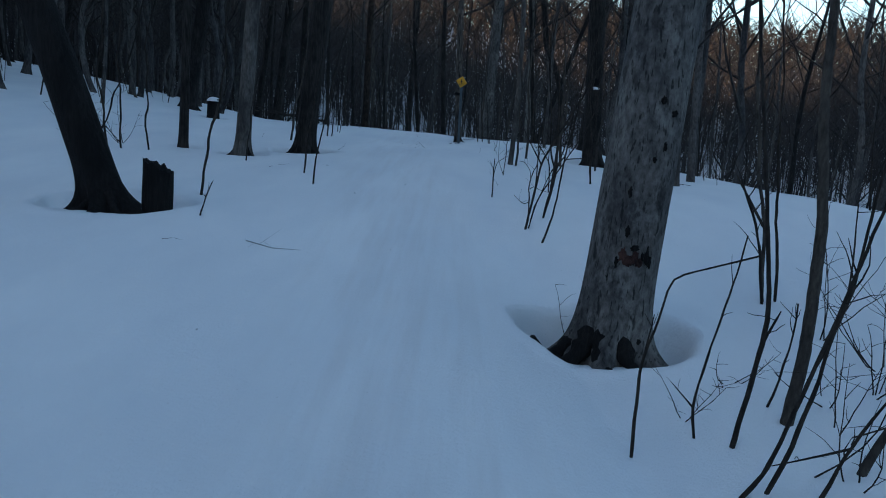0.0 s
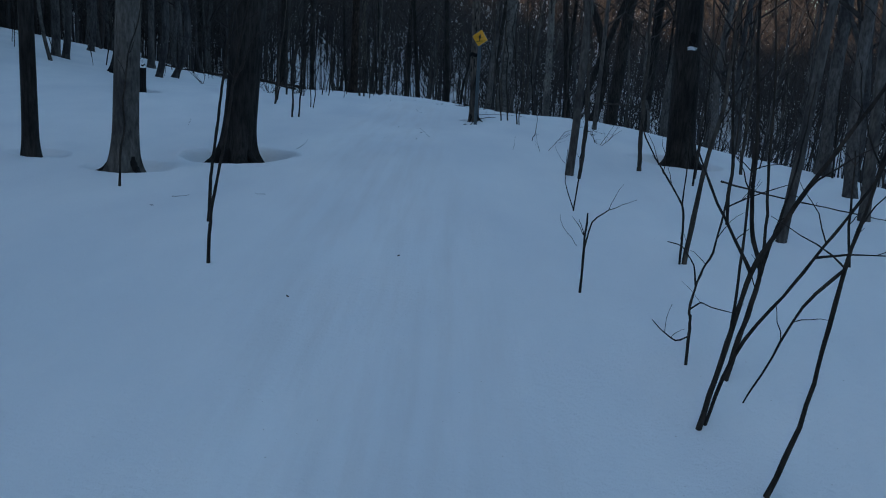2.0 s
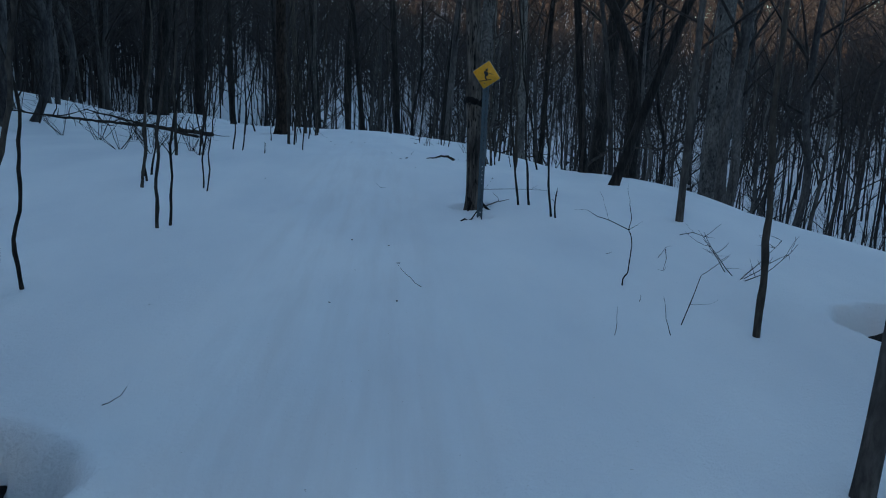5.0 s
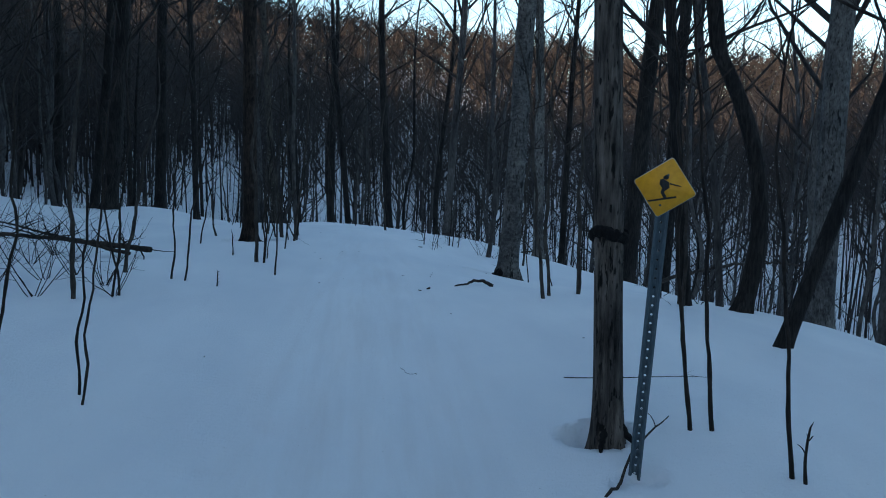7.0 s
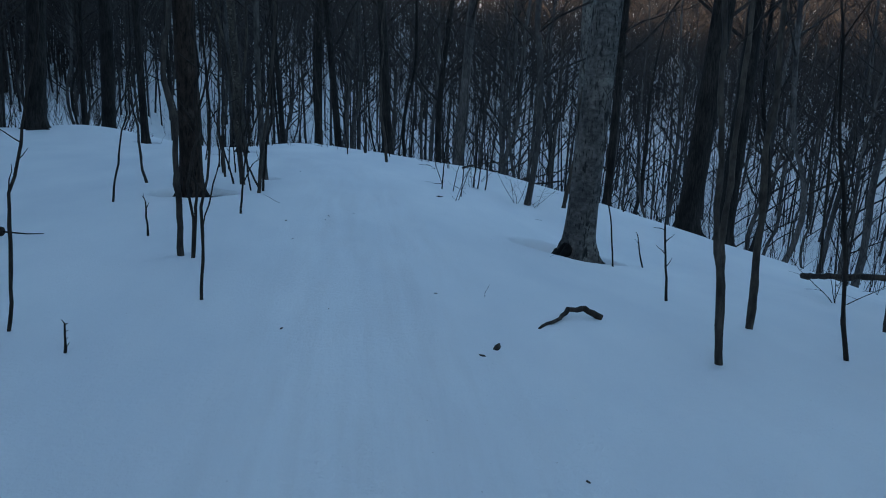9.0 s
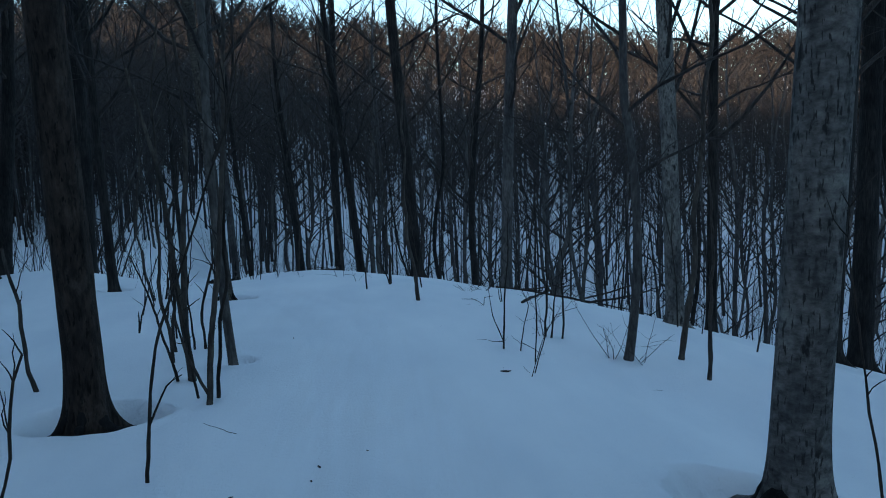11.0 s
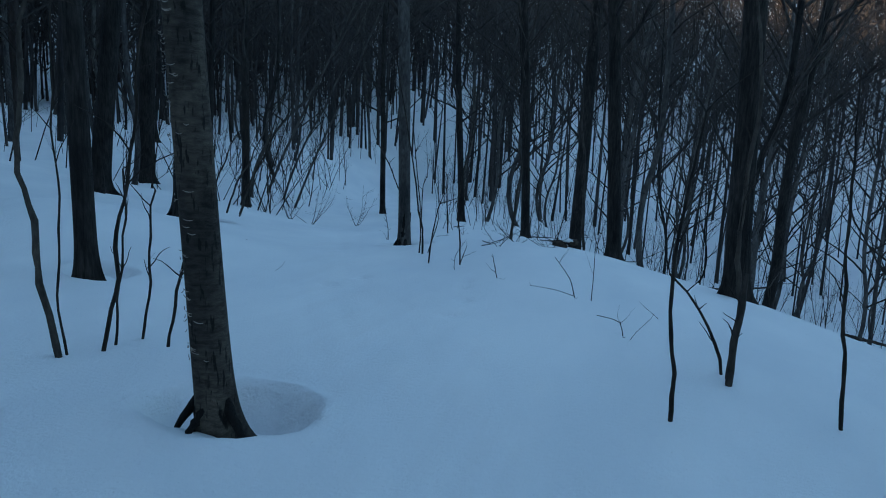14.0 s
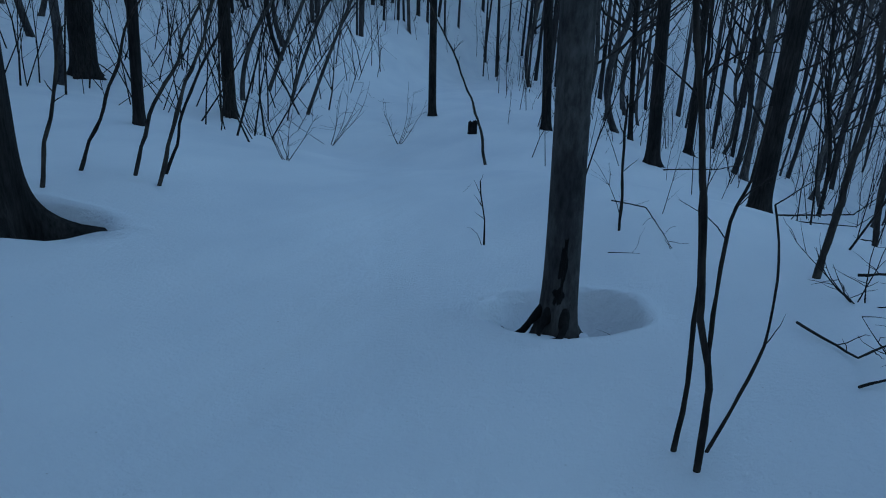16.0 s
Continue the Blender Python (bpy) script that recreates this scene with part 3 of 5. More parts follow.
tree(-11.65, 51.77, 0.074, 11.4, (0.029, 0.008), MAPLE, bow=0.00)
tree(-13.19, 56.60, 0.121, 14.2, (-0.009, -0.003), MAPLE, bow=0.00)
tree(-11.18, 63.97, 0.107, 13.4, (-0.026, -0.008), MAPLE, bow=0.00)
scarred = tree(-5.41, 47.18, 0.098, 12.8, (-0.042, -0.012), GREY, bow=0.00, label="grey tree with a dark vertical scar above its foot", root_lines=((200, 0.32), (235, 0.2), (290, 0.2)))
tree(-4.98, 59.94, 0.140, 15.5, (-0.068, -0.020), MAPLE, bow=0.00)
tree(-3.19, 56.38, 0.173, 17.9, (0.009, 0.003), MAPLE, bow=0.00)
tree(-2.08, 50.22, 0.132, 14.1, (-0.090, -0.026), MAPLE, bow=0.00)
tree(-7.75, 62.92, 0.122, 14.3, (-0.075, -0.022), MAPLE, bow=0.00)
tree(-5.67, 65.27, 0.074, 11.4, (-0.086, -0.025), MAPLE, bow=0.00)
tree(-14.08, 59.84, 0.050, 10.0, (0.400, 0.148), GREY, bow=-0.05)
tree(-13.43, 59.73, 0.042, 9.5, (0.400, 0.122), GREY, bow=-0.14)
tree(-12.72, 59.10, 0.041, 9.4, (0.385, 0.113), GREY, bow=-0.05)
tree(-13.82, 58.18, 0.052, 10.1, (0.400, 0.416), GREY, bow=-0.54)

# ---- saplings ----
sapling(1.23, 14.44, 0.020, 2.00, -0.10, 0.00, 0.06)
sapling(2.26, 15.79, 0.029, 2.45, -0.11, 0.00, 0.00)
sapling(2.94, 15.61, 0.018, 2.10, -0.02, 0.00, 0.03)
sapling(2.71, 14.90, 0.012, 1.87, 0.04, -0.00, 0.00)
sapling(3.87, 16.45, 0.024, 2.59, -0.13, 0.00, 0.00)
sapling(1.64, 16.58, 0.025, 2.46, -0.10, 0.00, 0.00)
sapling(1.64, 26.78, 0.029, 2.79, -0.08, 0.01, 0.01)
sapling(0.93, 25.80, 0.023, 2.44, -0.24, 0.03, -0.03)
sapling(1.07, 26.10, 0.022, 2.94, -0.05, 0.01, -0.05)
sapling(1.94, 25.98, 0.015, 1.97, -0.36, 0.04, -0.01)
sapling(2.67, 25.64, 0.025, 2.40, -0.08, 0.01, 0.01)
sapling(2.86, 26.87, 0.020, 3.70, -0.23, 0.02, 0.01)
sapling(2.35, 34.99, 0.037, 4.40, 0.40, -0.02, 0.05)
sapling(-0.77, 38.02, 0.029, 2.94, -0.16, -0.03, -0.06)
sapling(-3.46, 33.66, 0.019, 2.85, -0.00, -0.00, -0.05)
sapling(-2.70, 51.40, 0.031, 3.54, -0.35, -0.10, 0.00)
sapling(-3.34, 12.68, 0.011, 1.41, 0.18, -0.01, -0.04)
sapling(2.33, 12.57, 0.015, 1.90, -0.19, 0.01, 0.01)
sapling(3.02, 7.02, 0.018, 2.97, -0.46, 0.00, -0.00)
sapling(3.13, 7.02, 0.013, 2.84, -0.33, 0.00, 0.01)
sapling(-2.97, 9.18, 0.017, 1.83, 0.29, 0.03, 0.00)
sapling(-2.59, 8.02, 0.009, 0.36, 0.13, 0.01, -0.03)
sapling(-5.03, 12.92, 0.017, 2.06, -0.05, -0.00, -0.04)
sapling(-5.41, 12.72, 0.017, 2.04, -0.05, -0.00, -0.05)
sapling(-4.84, 10.90, 0.016, 2.12, -0.11, -0.01, -0.03)
sapling(-5.28, 10.86, 0.013, 2.10, 0.88, 0.08, 0.11)
sapling(2.80, 11.22, 0.010, 0.87, -0.13, -0.01, -0.02)
sapling(-3.54, 17.08, 0.023, 2.80, 0.38, -0.01, -0.01)
sapling(-3.44, 17.32, 0.015, 2.03, 0.12, -0.00, -0.05)
sapling(-3.09, 19.39, 0.019, 1.42, 0.09, -0.00, -0.03)
sapling(-3.01, 19.52, 0.015, 1.39, 0.12, -0.00, -0.02)
sapling(-3.86, 21.38, 0.019, 1.68, 0.18, -0.01, -0.01)
sapling(-3.12, 21.54, 0.009, 1.64, 0.19, -0.01, 0.00)
sapling(-3.20, 21.73, 0.010, 1.73, 0.10, -0.01, 0.00)
sapling(-3.93, 21.88, 0.014, 1.88, 0.01, -0.00, -0.02)
sapling(-4.04, 22.39, 0.013, 2.19, 0.25, -0.02, 0.01)
sapling(-4.33, 24.74, 0.026, 2.25, 0.06, -0.00, -0.01)
sapling(-4.03, 25.00, 0.014, 2.02, 0.22, -0.02, 0.02)
sapling(-3.95, 25.04, 0.012, 1.84, -0.16, 0.01, -0.02)
sapling(0.73, 20.91, 0.013, 2.42, -0.24, 0.02, -0.02)
sapling(0.86, 20.88, 0.013, 2.41, -0.24, 0.02, -0.01)
sapling(0.99, 20.20, 0.012, 1.91, -0.23, 0.02, 0.00)
sapling(1.03, 20.13, 0.010, 0.30, -0.02, 0.00, -0.02)
sapling(-3.70, 26.22, 0.012, 1.93, 0.11, -0.01, -0.01)
sapling(-3.53, 26.13, 0.012, 1.75, 0.33, -0.04, -0.04)
sapling(-2.52, 26.88, 0.012, 1.69, 0.11, -0.01, 0.01)
sapling(-3.07, 25.78, 0.010, 0.17, 0.02, -0.00, -0.00)
sapling(-4.43, 26.73, 0.024, 1.83, 0.37, -0.04, -0.01)
sapling(-3.42, 28.97, 0.012, 0.34, -0.01, 0.00, -0.00)
sapling(-2.93, 28.19, 0.029, 2.79, 0.03, -0.00, -0.06)
sapling(-2.83, 28.12, 0.013, 1.89, 0.08, -0.01, 0.02)
sapling(-2.83, 28.12, 0.012, 2.08, 0.25, -0.03, -0.05)
sapling(-2.87, 28.70, 0.008, 1.17, 0.28, -0.03, -0.02)
sapling(-4.39, 31.05, 0.012, 1.85, 0.35, -0.04, 0.01)
sapling(1.63, 29.92, 0.010, 1.31, -0.20, 0.02, 0.00)
sapling(1.38, 27.75, 0.012, 0.75, -0.10, 0.01, -0.00)
sapling(2.20, 30.39, 0.011, 0.39, -0.13, 0.01, -0.01)
sapling(2.38, 34.20, 0.024, 2.00, 0.03, -0.00, 0.02)
sapling(-4.39, 32.73, 0.019, 1.29, -0.19, 0.01, -0.01)
sapling(-2.72, 32.23, 0.017, 1.89, 0.20, -0.02, -0.00)
sapling(-2.86, 32.24, 0.012, 1.07, -0.14, 0.01, 0.00)
sapling(-3.57, 34.20, 0.018, 1.94, 0.13, -0.01, -0.07)
sapling(0.98, 35.55, 0.014, 1.19, 0.01, -0.00, 0.02)
sapling(0.17, 33.40, 0.007, 0.46, 0.17, -0.01, 0.00)
sapling(-4.36, 35.46, 0.011, 0.25, 0.01, 0.00, -0.00)
sapling(-4.40, 35.51, 0.009, 0.86, 0.14, 0.02, 0.03)
sapling(0.77, 35.58, 0.016, 1.24, 0.05, 0.01, 0.01)
sapling(0.83, 35.52, 0.014, 0.69, 0.09, 0.01, -0.01)
sapling(-3.39, 34.27, 0.012, 1.04, -0.03, -0.00, -0.02)
sapling(-3.77, 34.95, 0.011, 1.14, -0.02, -0.00, 0.00)
sapling(-3.27, 34.28, 0.016, 1.32, 0.26, 0.05, -0.11)
sapling(-3.22, 34.30, 0.010, 1.07, 0.12, 0.02, -0.02)
sapling(-3.58, 34.66, 0.013, 0.39, 0.03, 0.01, -0.00)
sapling(-4.27, 36.33, 0.012, 1.07, 0.11, 0.02, -0.00)
sapling(-4.86, 37.12, 0.011, 0.96, 0.34, 0.06, -0.02)
sapling(-1.20, 40.70, 0.019, 2.17, -0.09, -0.02, -0.00)
sapling(0.61, 38.27, 0.009, 0.73, -0.06, -0.01, 0.01)
sapling(0.60, 38.20, 0.007, 0.82, -0.17, -0.03, -0.00)
sapling(-3.86, 48.39, 0.023, 2.27, 0.03, 0.01, 0.06)
sapling(-6.29, 49.11, 0.008, 0.56, -0.07, -0.02, 0.02)
sapling(-5.19, 49.40, 0.013, 1.13, -0.10, -0.03, -0.00)
sapling(-9.51, 49.24, 0.016, 1.60, 0.68, 0.18, -0.04)
sapling(-9.27, 48.79, 0.020, 1.71, 0.63, 0.18, -0.05)
sapling(-9.62, 48.92, 0.018, 1.73, 0.78, 0.23, -0.05)
sapling(-9.77, 47.99, 0.019, 1.27, 0.33, 0.10, -0.02)
sapling(-9.98, 48.64, 0.017, 1.54, 0.72, 0.21, -0.01)
sapling(-7.90, 56.51, 0.025, 2.18, -0.79, -0.24, 0.11)
sapling(1.80, 3.91, 0.013, 1.53, 0.36, -0.00, 0.06)
sapling(2.22, 4.99, 0.009, 0.73, 0.15, -0.00, 0.05)
sapling(1.97, 4.11, 0.005, 0.53, 0.55, -0.00, 0.19)
sapling(2.99, 6.97, 0.015, 1.15, -0.36, 0.00, 0.07)
sapling(-3.26, 43.50, 0.005, 0.23, -0.08, -0.02, 0.00)
sapling(-3.84, 44.04, 0.004, 0.31, 0.04, 0.01, -0.07)
sapling(-5.24, 39.15, 0.021, 2.16, -0.14, -0.03, -0.12)
sapling(-5.16, 39.38, 0.014, 1.77, 0.27, 0.07, 0.01)
sapling(-5.17, 39.53, 0.009, 1.16, 0.10, 0.02, 0.01)
sapling(-5.25, 39.21, 0.008, 1.68, -0.04, -0.01, -0.04)
sapling(-4.86, 39.65, 0.011, 1.08, 0.18, 0.05, -0.00)
sapling(-5.10, 39.73, 0.010, 1.02, 0.10, 0.02, -0.00)
sapling(-0.62, 40.09, 0.013, 1.39, -0.17, -0.04, -0.00)
sapling(-1.24, 40.80, 0.012, 0.70, -0.42, -0.10, 0.12)
sapling(-1.23, 40.54, 0.026, 0.77, 0.03, 0.01, -0.00)

# crooked and forking ones beside the trail
crooked(1.82, 4.43, 0.016, ((0.09, 0.53), (0.11, 0.88), (-0.02, 1.68), (-0.16, 2.43)), forks=(((0.09, 0.69), (0.2, 0.86)), ((0.04, 1.3), (-0.17, 1.64)),), more=1.0)
crooked(1.59, 3.86, 0.012, ((0.19, 0.14), (0.35, 0.71), (0.47, 1.23), (0.55, 1.59)), forks=(((0.35, 0.71), (0.47, 1.09), (0.45, 1.61)),), more=0.4)
crooked(2.29, 4.76, 0.04, ((0.06, 0.5), (0.05, 1.3), (-0.04, 1.99), (-0.07, 2.65)), more=1.6)
crooked(1.66, 4.52, 0.009, ((-0.06, 0.2), (-0.01, 0.6), (0.06, 0.99), (0.1, 1.29)), forks=(((-0.06, 0.2), (-0.2, 0.34)),))
crooked(1.18, 4.21, 0.01, ((-0.01, 0.52), (0.06, 0.82), (0.12, 1.06), (0.31, 1.14), (0.58, 1.23)), forks=(((-0.02, 0.58), (0.04, 0.85)),))
crooked(2.44, 4.16, 0.026, ((0.14, 0.27), (0.3, 0.7)))
crooked(2.09, 3.89, 0.012, ((0.14, 0.3), (0.29, 0.6)), forks=(((0.14, 0.3), (-0.03, 0.22), (-0.23, 0.14)),))
crooked(0.92, 8.87, 0.013, ((0.09, 0.48), (0.13, 0.76), (0.27, 1.07), (0.35, 1.22)), forks=(((0.13, 0.76), (-0.05, 1.05), (-0.16, 1.27)), ((0.09, 0.48), (0.09, 0.86), (0.07, 1.32)),), more=1.2)
crooked(0.95, 8.90, 0.009, ((0.11, 0.36), (0.31, 0.7), (0.45, 0.95), (0.56, 1.15)), forks=(((0.39, 0.86), (0.55, 0.85), (0.72, 0.85)),), more=0.5)
crooked(1.06, 8.43, 0.011, ((0.1, 0.23), (0.15, 0.5), (0.2, 0.97), (0.24, 1.19)), forks=(((0.2, 0.97), (0.07, 0.8), (-0.01, 0.58), (-0.09, 0.37)),), more=0.8)
crooked(1.02, 9.37, 0.0075, ((-0.014, 0.155), (-0.02, 0.25), (-0.034, 0.3), (-0.02, 0.42), (0.006, 0.52), (0.04, 0.61), (0.064, 0.84), (0.072, 1.03), (0.06, 1.4)), forks=(((-0.012, 0.14), (-0.07, 0.12), (-0.15, 0.17), (-0.19, 0.21)), ((-0.032, 0.3), (0.03, 0.335), (0.1, 0.305), (0.25, 0.27)), ((-0.02, 0.42), (-0.036, 0.53), (-0.1, 0.62), (-0.17, 0.635)), ((0.064, 0.84), (0.19, 0.9), (0.38, 0.97)),))
crooked(1.17, 9.24, 0.0135, ((0.034, 0.17), (0.074, 0.34), (0.11, 0.53), (0.1, 0.6), (0.055, 0.72), (0.025, 0.87), (0.015, 1.04), (0.0, 1.25), (-0.06, 1.75), (-0.08, 2.3)), forks=(((0.11, 0.54), (0.12, 0.66), (0.122, 0.85), (0.105, 1.08), (0.09, 1.5), (0.02, 2.1)), ((0.112, 0.53), (0.135, 0.64), (0.175, 0.77), (0.22, 0.94), (0.26, 1.13), (0.3, 1.5)), ((0.01, 0.02), (0.055, 0.17), (0.095, 0.34), (0.13, 0.52), (0.13, 0.62)),))
crooked(-2.18, 11.58, 0.013, ((0.03, 0.42), (0.08, 0.86), (0.15, 1.46)), more=1.2)
crooked(0.61, 10.34, 0.01, ((-0.01, 0.28), (-0.01, 0.52)), forks=(((-0.01, 0.31), (0.03, 0.46), (0.13, 0.54)),))
crooked(-1.85, 10.52, 0.011, ((0.03, 0.34), (0.12, 0.81), (0.17, 1.15), (0.23, 1.5)), forks=(((0.12, 0.81), (0.17, 1.17), (0.31, 1.5)),), more=1.0)
crooked(0.88, 12.53, 0.007, ((0.03, 0.35), (0.02, 0.48), (0.06, 0.63), (0.06, 0.77)), forks=(((0.01, 0.05), (-0.09, 0.26), (-0.09, 0.55)),))
crooked(1.46, 11.07, 0.009, ((-0.02, 0.3), (-0.05, 0.44), (-0.18, 0.63)), forks=(((-0.05, 0.44), (-0.04, 0.73), (-0.05, 1.09)),), more=0.5)
crooked(1.48, 11.09, 0.019, ((0.03, 0.35), (0.05, 0.73)), more=1.3)
crooked(-2.76, 30.40, 0.011, ((0.06, 0.54), (0.12, 0.88), (0.25, 1.21), (0.35, 1.48)), forks=(((0.04, 0.33), (0.15, 0.57), (0.24, 0.63)),), more=1.0)
crooked(-2.75, 32.03, 0.024, ((0.05, 0.54), (0.13, 1.09), (0.22, 2.12), (0.28, 3.21)), forks=(((-0.05, 0.08), (-0.16, 0.42), (-0.25, 0.75)),), more=1.2)
crooked(-3.08, 32.87, 0.03, ((-0.05, 0.48), (-0.1, 0.9), (-0.14, 1.41)), more=1.5)
crooked(-3.06, 32.86, 0.03, ((-0.04, 0.46), (-0.03, 0.81), (0.02, 1.45)), forks=(((-0.06, 0.49), (-0.08, 0.73), (-0.13, 0.95)),), more=1.7)
crooked(-3.18, 32.86, 0.014, ((-0.08, 0.23), (-0.15, 0.46), (-0.18, 0.61)), more=0.6)
crooked(0.05, 34.48, 0.011, ((0.02, 0.42), (0.04, 0.74), (0.08, 1.06)), forks=(((-0.01, 0.12), (-0.11, 0.39), (-0.15, 0.71)), ((-0.01, 0.1), (-0.13, 0.09)),), more=0.5)
crooked(0.23, 34.49, 0.007, ((0.07, 0.33), (0.12, 0.53), (0.02, 0.77)), forks=(((0.03, 0.06), (0.19, -0.0), (0.39, -0.18)),))
crooked(0.31, 33.96, 0.008, ((0.03, 0.45), (0.02, 0.88), (0.04, 1.41)), more=0.6)
crooked(0.10, 33.19, 0.0045, ((0.15, 0.34), (0.31, 0.6), (0.51, 0.66)))
crooked(-4.70, 45.65, 0.013, ((-0.02, 0.35), (-0.09, 0.62), (-0.15, 1.04), (-0.27, 1.65)), forks=(((-0.04, 0.46), (-0.05, 0.63), (-0.05, 0.96), (-0.01, 1.1), (0.01, 1.34)),), more=1.2)
crooked(-4.79, 45.78, 0.011, ((0.01, 0.25), (-0.02, 0.76), (-0.06, 1.04)), more=0.7)
crooked(-4.70, 45.79, 0.007, ((0.09, 0.2), (0.16, 0.48), (0.15, 0.8), (0.1, 1.0)))
crooked(-4.36, 44.61, 0.011, ((0.04, 0.34), (0.1, 0.71), (0.17, 0.9)), forks=(((0.12, 0.79), (0.23, 0.82), (0.3, 0.85)), ((0.01, 0.21), (0.04, 0.37)),))
crooked(-3.90, 44.44, 0.009, ((-0.02, 0.34), (-0.07, 0.68), (-0.04, 0.95), (-0.01, 1.17)), forks=(((0.0, 0.01), (0.03, 0.13), (0.06, 0.24)),), more=0.9)
crooked(-2.36, 42.79, 0.005, ((-0.09, 0.18), (-0.26, 0.39)), forks=(((0.0, 0.0), (-0.24, 0.06), (-0.48, 0.07)),))
crooked(-2.23, 42.75, 0.0045, ((0.0, 0.27), (-0.01, 0.62)))
crooked(-1.64, 39.64, 0.013, ((-0.01, 0.15), (-0.012, 0.28), (-0.045, 0.45), (-0.07, 0.64)), more=1.1)
crooked(1.00, 17.55, 0.0055, ((0.0, 0.05), (0.034, 0.1), (0.045, 0.2), (0.052, 0.31), (0.04, 0.4), (0.02, 0.44), (0.034, 0.53), (0.015, 0.63)), forks=(((0.02, 0.44), (-0.14, 0.51), (-0.22, 0.53), (-0.29, 0.57)),))
crooked(-1.90, 41.50, 0.0045, ((-0.05, 0.11), (-0.24, 0.15)))

# ---- stumps, sign, fallen wood and litter ----


def on_ground(name, x, y, label, category, group=""):
    ob = tagged(new(name), label, category, group)
    ob.location = (x, y, height(x, y))
    return ob


def stump(x, y, r, h, slant, label, cap=False, seed=1):
    """A broken stump with a slanting, splintered top."""
    rng = random.Random(seed)
    thing = on_ground("stump", x, y, label, "stump")
    sides, rows = 26, 12
    v, f = [], []
    for k in range(rows + 1):
        q = k / rows
        for j in range(sides):
            g = 2 * math.pi * j / sides
            rr = r * (1 + 0.28 * math.exp(-q * 6) + 0.10 * noise.noise(Vector((math.cos(g) * 2, math.sin(g) * 2, q * 2 + seed))))
            top = h * (1 + slant * math.cos(g)) + 0.05 * noise.noise(Vector((math.cos(g) * 5, math.sin(g) * 5, seed))) + rng.uniform(-0.012, 0.012)
            v.append((math.cos(g) * rr, math.sin(g) * rr * 0.8, -0.2 + q * (top + 0.2)))
    for k in range(rows):
        for j in range(sides):
            a, b = k * sides + j, k * sides + (j + 1) % sides
            f.append((a, b, b + sides, a + sides))
    v.append((0, 0, h * 0.86))
    last = rows * sides
    f += [(last + j, last + (j + 1) % sides, len(v) - 1) for j in range(sides)]
    me = bpy.data.meshes.new("wood")
    me.from_pydata(v, [], f)
    me.update()
    linked("wood", me, DARK, thing)
    if cap:
        bm = bmesh.new()
        bmesh.ops.create_icosphere(bm, subdivisions=3, radius=1.0)
        for w in bm.verts:
            n = 0.12 * noise.noise(w.co * 2.0)
            w.co = Vector((w.co.x * r * (1.05 + n), w.co.y * r * 0.9 * (1 + n), h * 0.98 + max(w.co.z, -0.15) * 0.10))
        part("snow_cap", bm, SNOW, thing, "rounded cap of snow")
    return thing


stump(-3.15, 8.32, 0.165, 0.60, -0.12, "broken blackened stump beside the leaning dead trunk", seed=4)
stump(-6.38, 20.71, 0.165, 0.50, 0.08, "dark rotten stump with a cap of snow", cap=True, seed=7)
stump(-9.16, 60.53, 0.11, 0.30, 0.1, "small dark stump in the snow", seed=9)


def lump(name, thing, at, size, material, label="", seed=0):
    """A small rounded swelling or scar on a trunk."""
    bm = bmesh.new()
    bmesh.ops.create_icosphere(bm, subdivisions=3, radius=1.0)
    for w in bm.verts:
        k = 1 + 0.75 * noise.noise(w.co * 2.2 + Vector((seed * 3.7, 0, 0)))
        w.co = Vector((at[0] + w.co.x * size[0] * k, at[1] + w.co.y * size[1] * k, at[2] + w.co.z * size[2] * k))
    return part(name, bm, material, thing, label)


KR = 0.268     # the big beech's radius at eye height
WOUND = bark_material("wounded_bark", (0.025, 0.013, 0.012), (0.085, 0.043, 0.036), 6.0, (25, 25, 14), 1.0)
# knots and the wound on the big beech, on the side towards the trail
for k, (dx, dz, w, hh) in enumerate(((0.02, 1.95, 0.028, 0.035), (0.09, 1.62, 0.020, 0.045), (0.03, 1.52, 0.018, 0.03), (-0.10, 1.27, 0.022, 0.05),
                                     (-0.07, 0.98, 0.024, 0.06), (0.07, 0.80, 0.02, 0.05), (0.12, 1.86, 0.03, 0.03), (-0.15, 0.62, 0.02, 0.05))):
    lump("knot", big_beech, (dx + 0.068 * dz, -math.sqrt(max(KR**2 - dx * dx, 0.01)) + 0.002, dz), (w * 0.7, 0.012, hh * 0.75), DARK, "black knot", k)
for k, (dx, dz, w, hh) in enumerate(((-0.075, 0.80, 0.030, 0.05), (-0.03, 0.76, 0.036, 0.035), (0.015, 0.79, 0.026, 0.045), (0.05, 0.75, 0.03, 0.03))):
    lump("wound", big_beech, (dx + 0.068 * dz, -math.sqrt(KR**2 - dx * dx) - 0.002, dz), (w, 0.010, hh), WOUND, "red-brown scabbed wound", 20 + k)
for k, (dx, dz, w, hh) in enumerate(((0.10, 0.80, 0.022, 0.06), (0.13, 0.76, 0.018, 0.05), (-0.11, 0.74, 0.016, 0.05), (0.0, 0.86, 0.03, 0.02))):
    lump("wound", big_beech, (dx + 0.068 * dz, -math.sqrt(KR**2 - dx * dx) - 0.002, dz), (w, 0.010, hh), DARK, "dark scabbed wound", 30 + k)
lump("scar", scarred, (0.0, -0.103, 0.42), (0.020, 0.014, 0.16), DARK, "dark vertical scar", 2)
lump("scar", scarred, (-0.01, -0.106, 0.24), (0.028, 0.016, 0.05), DARK, "dark hole", 6)
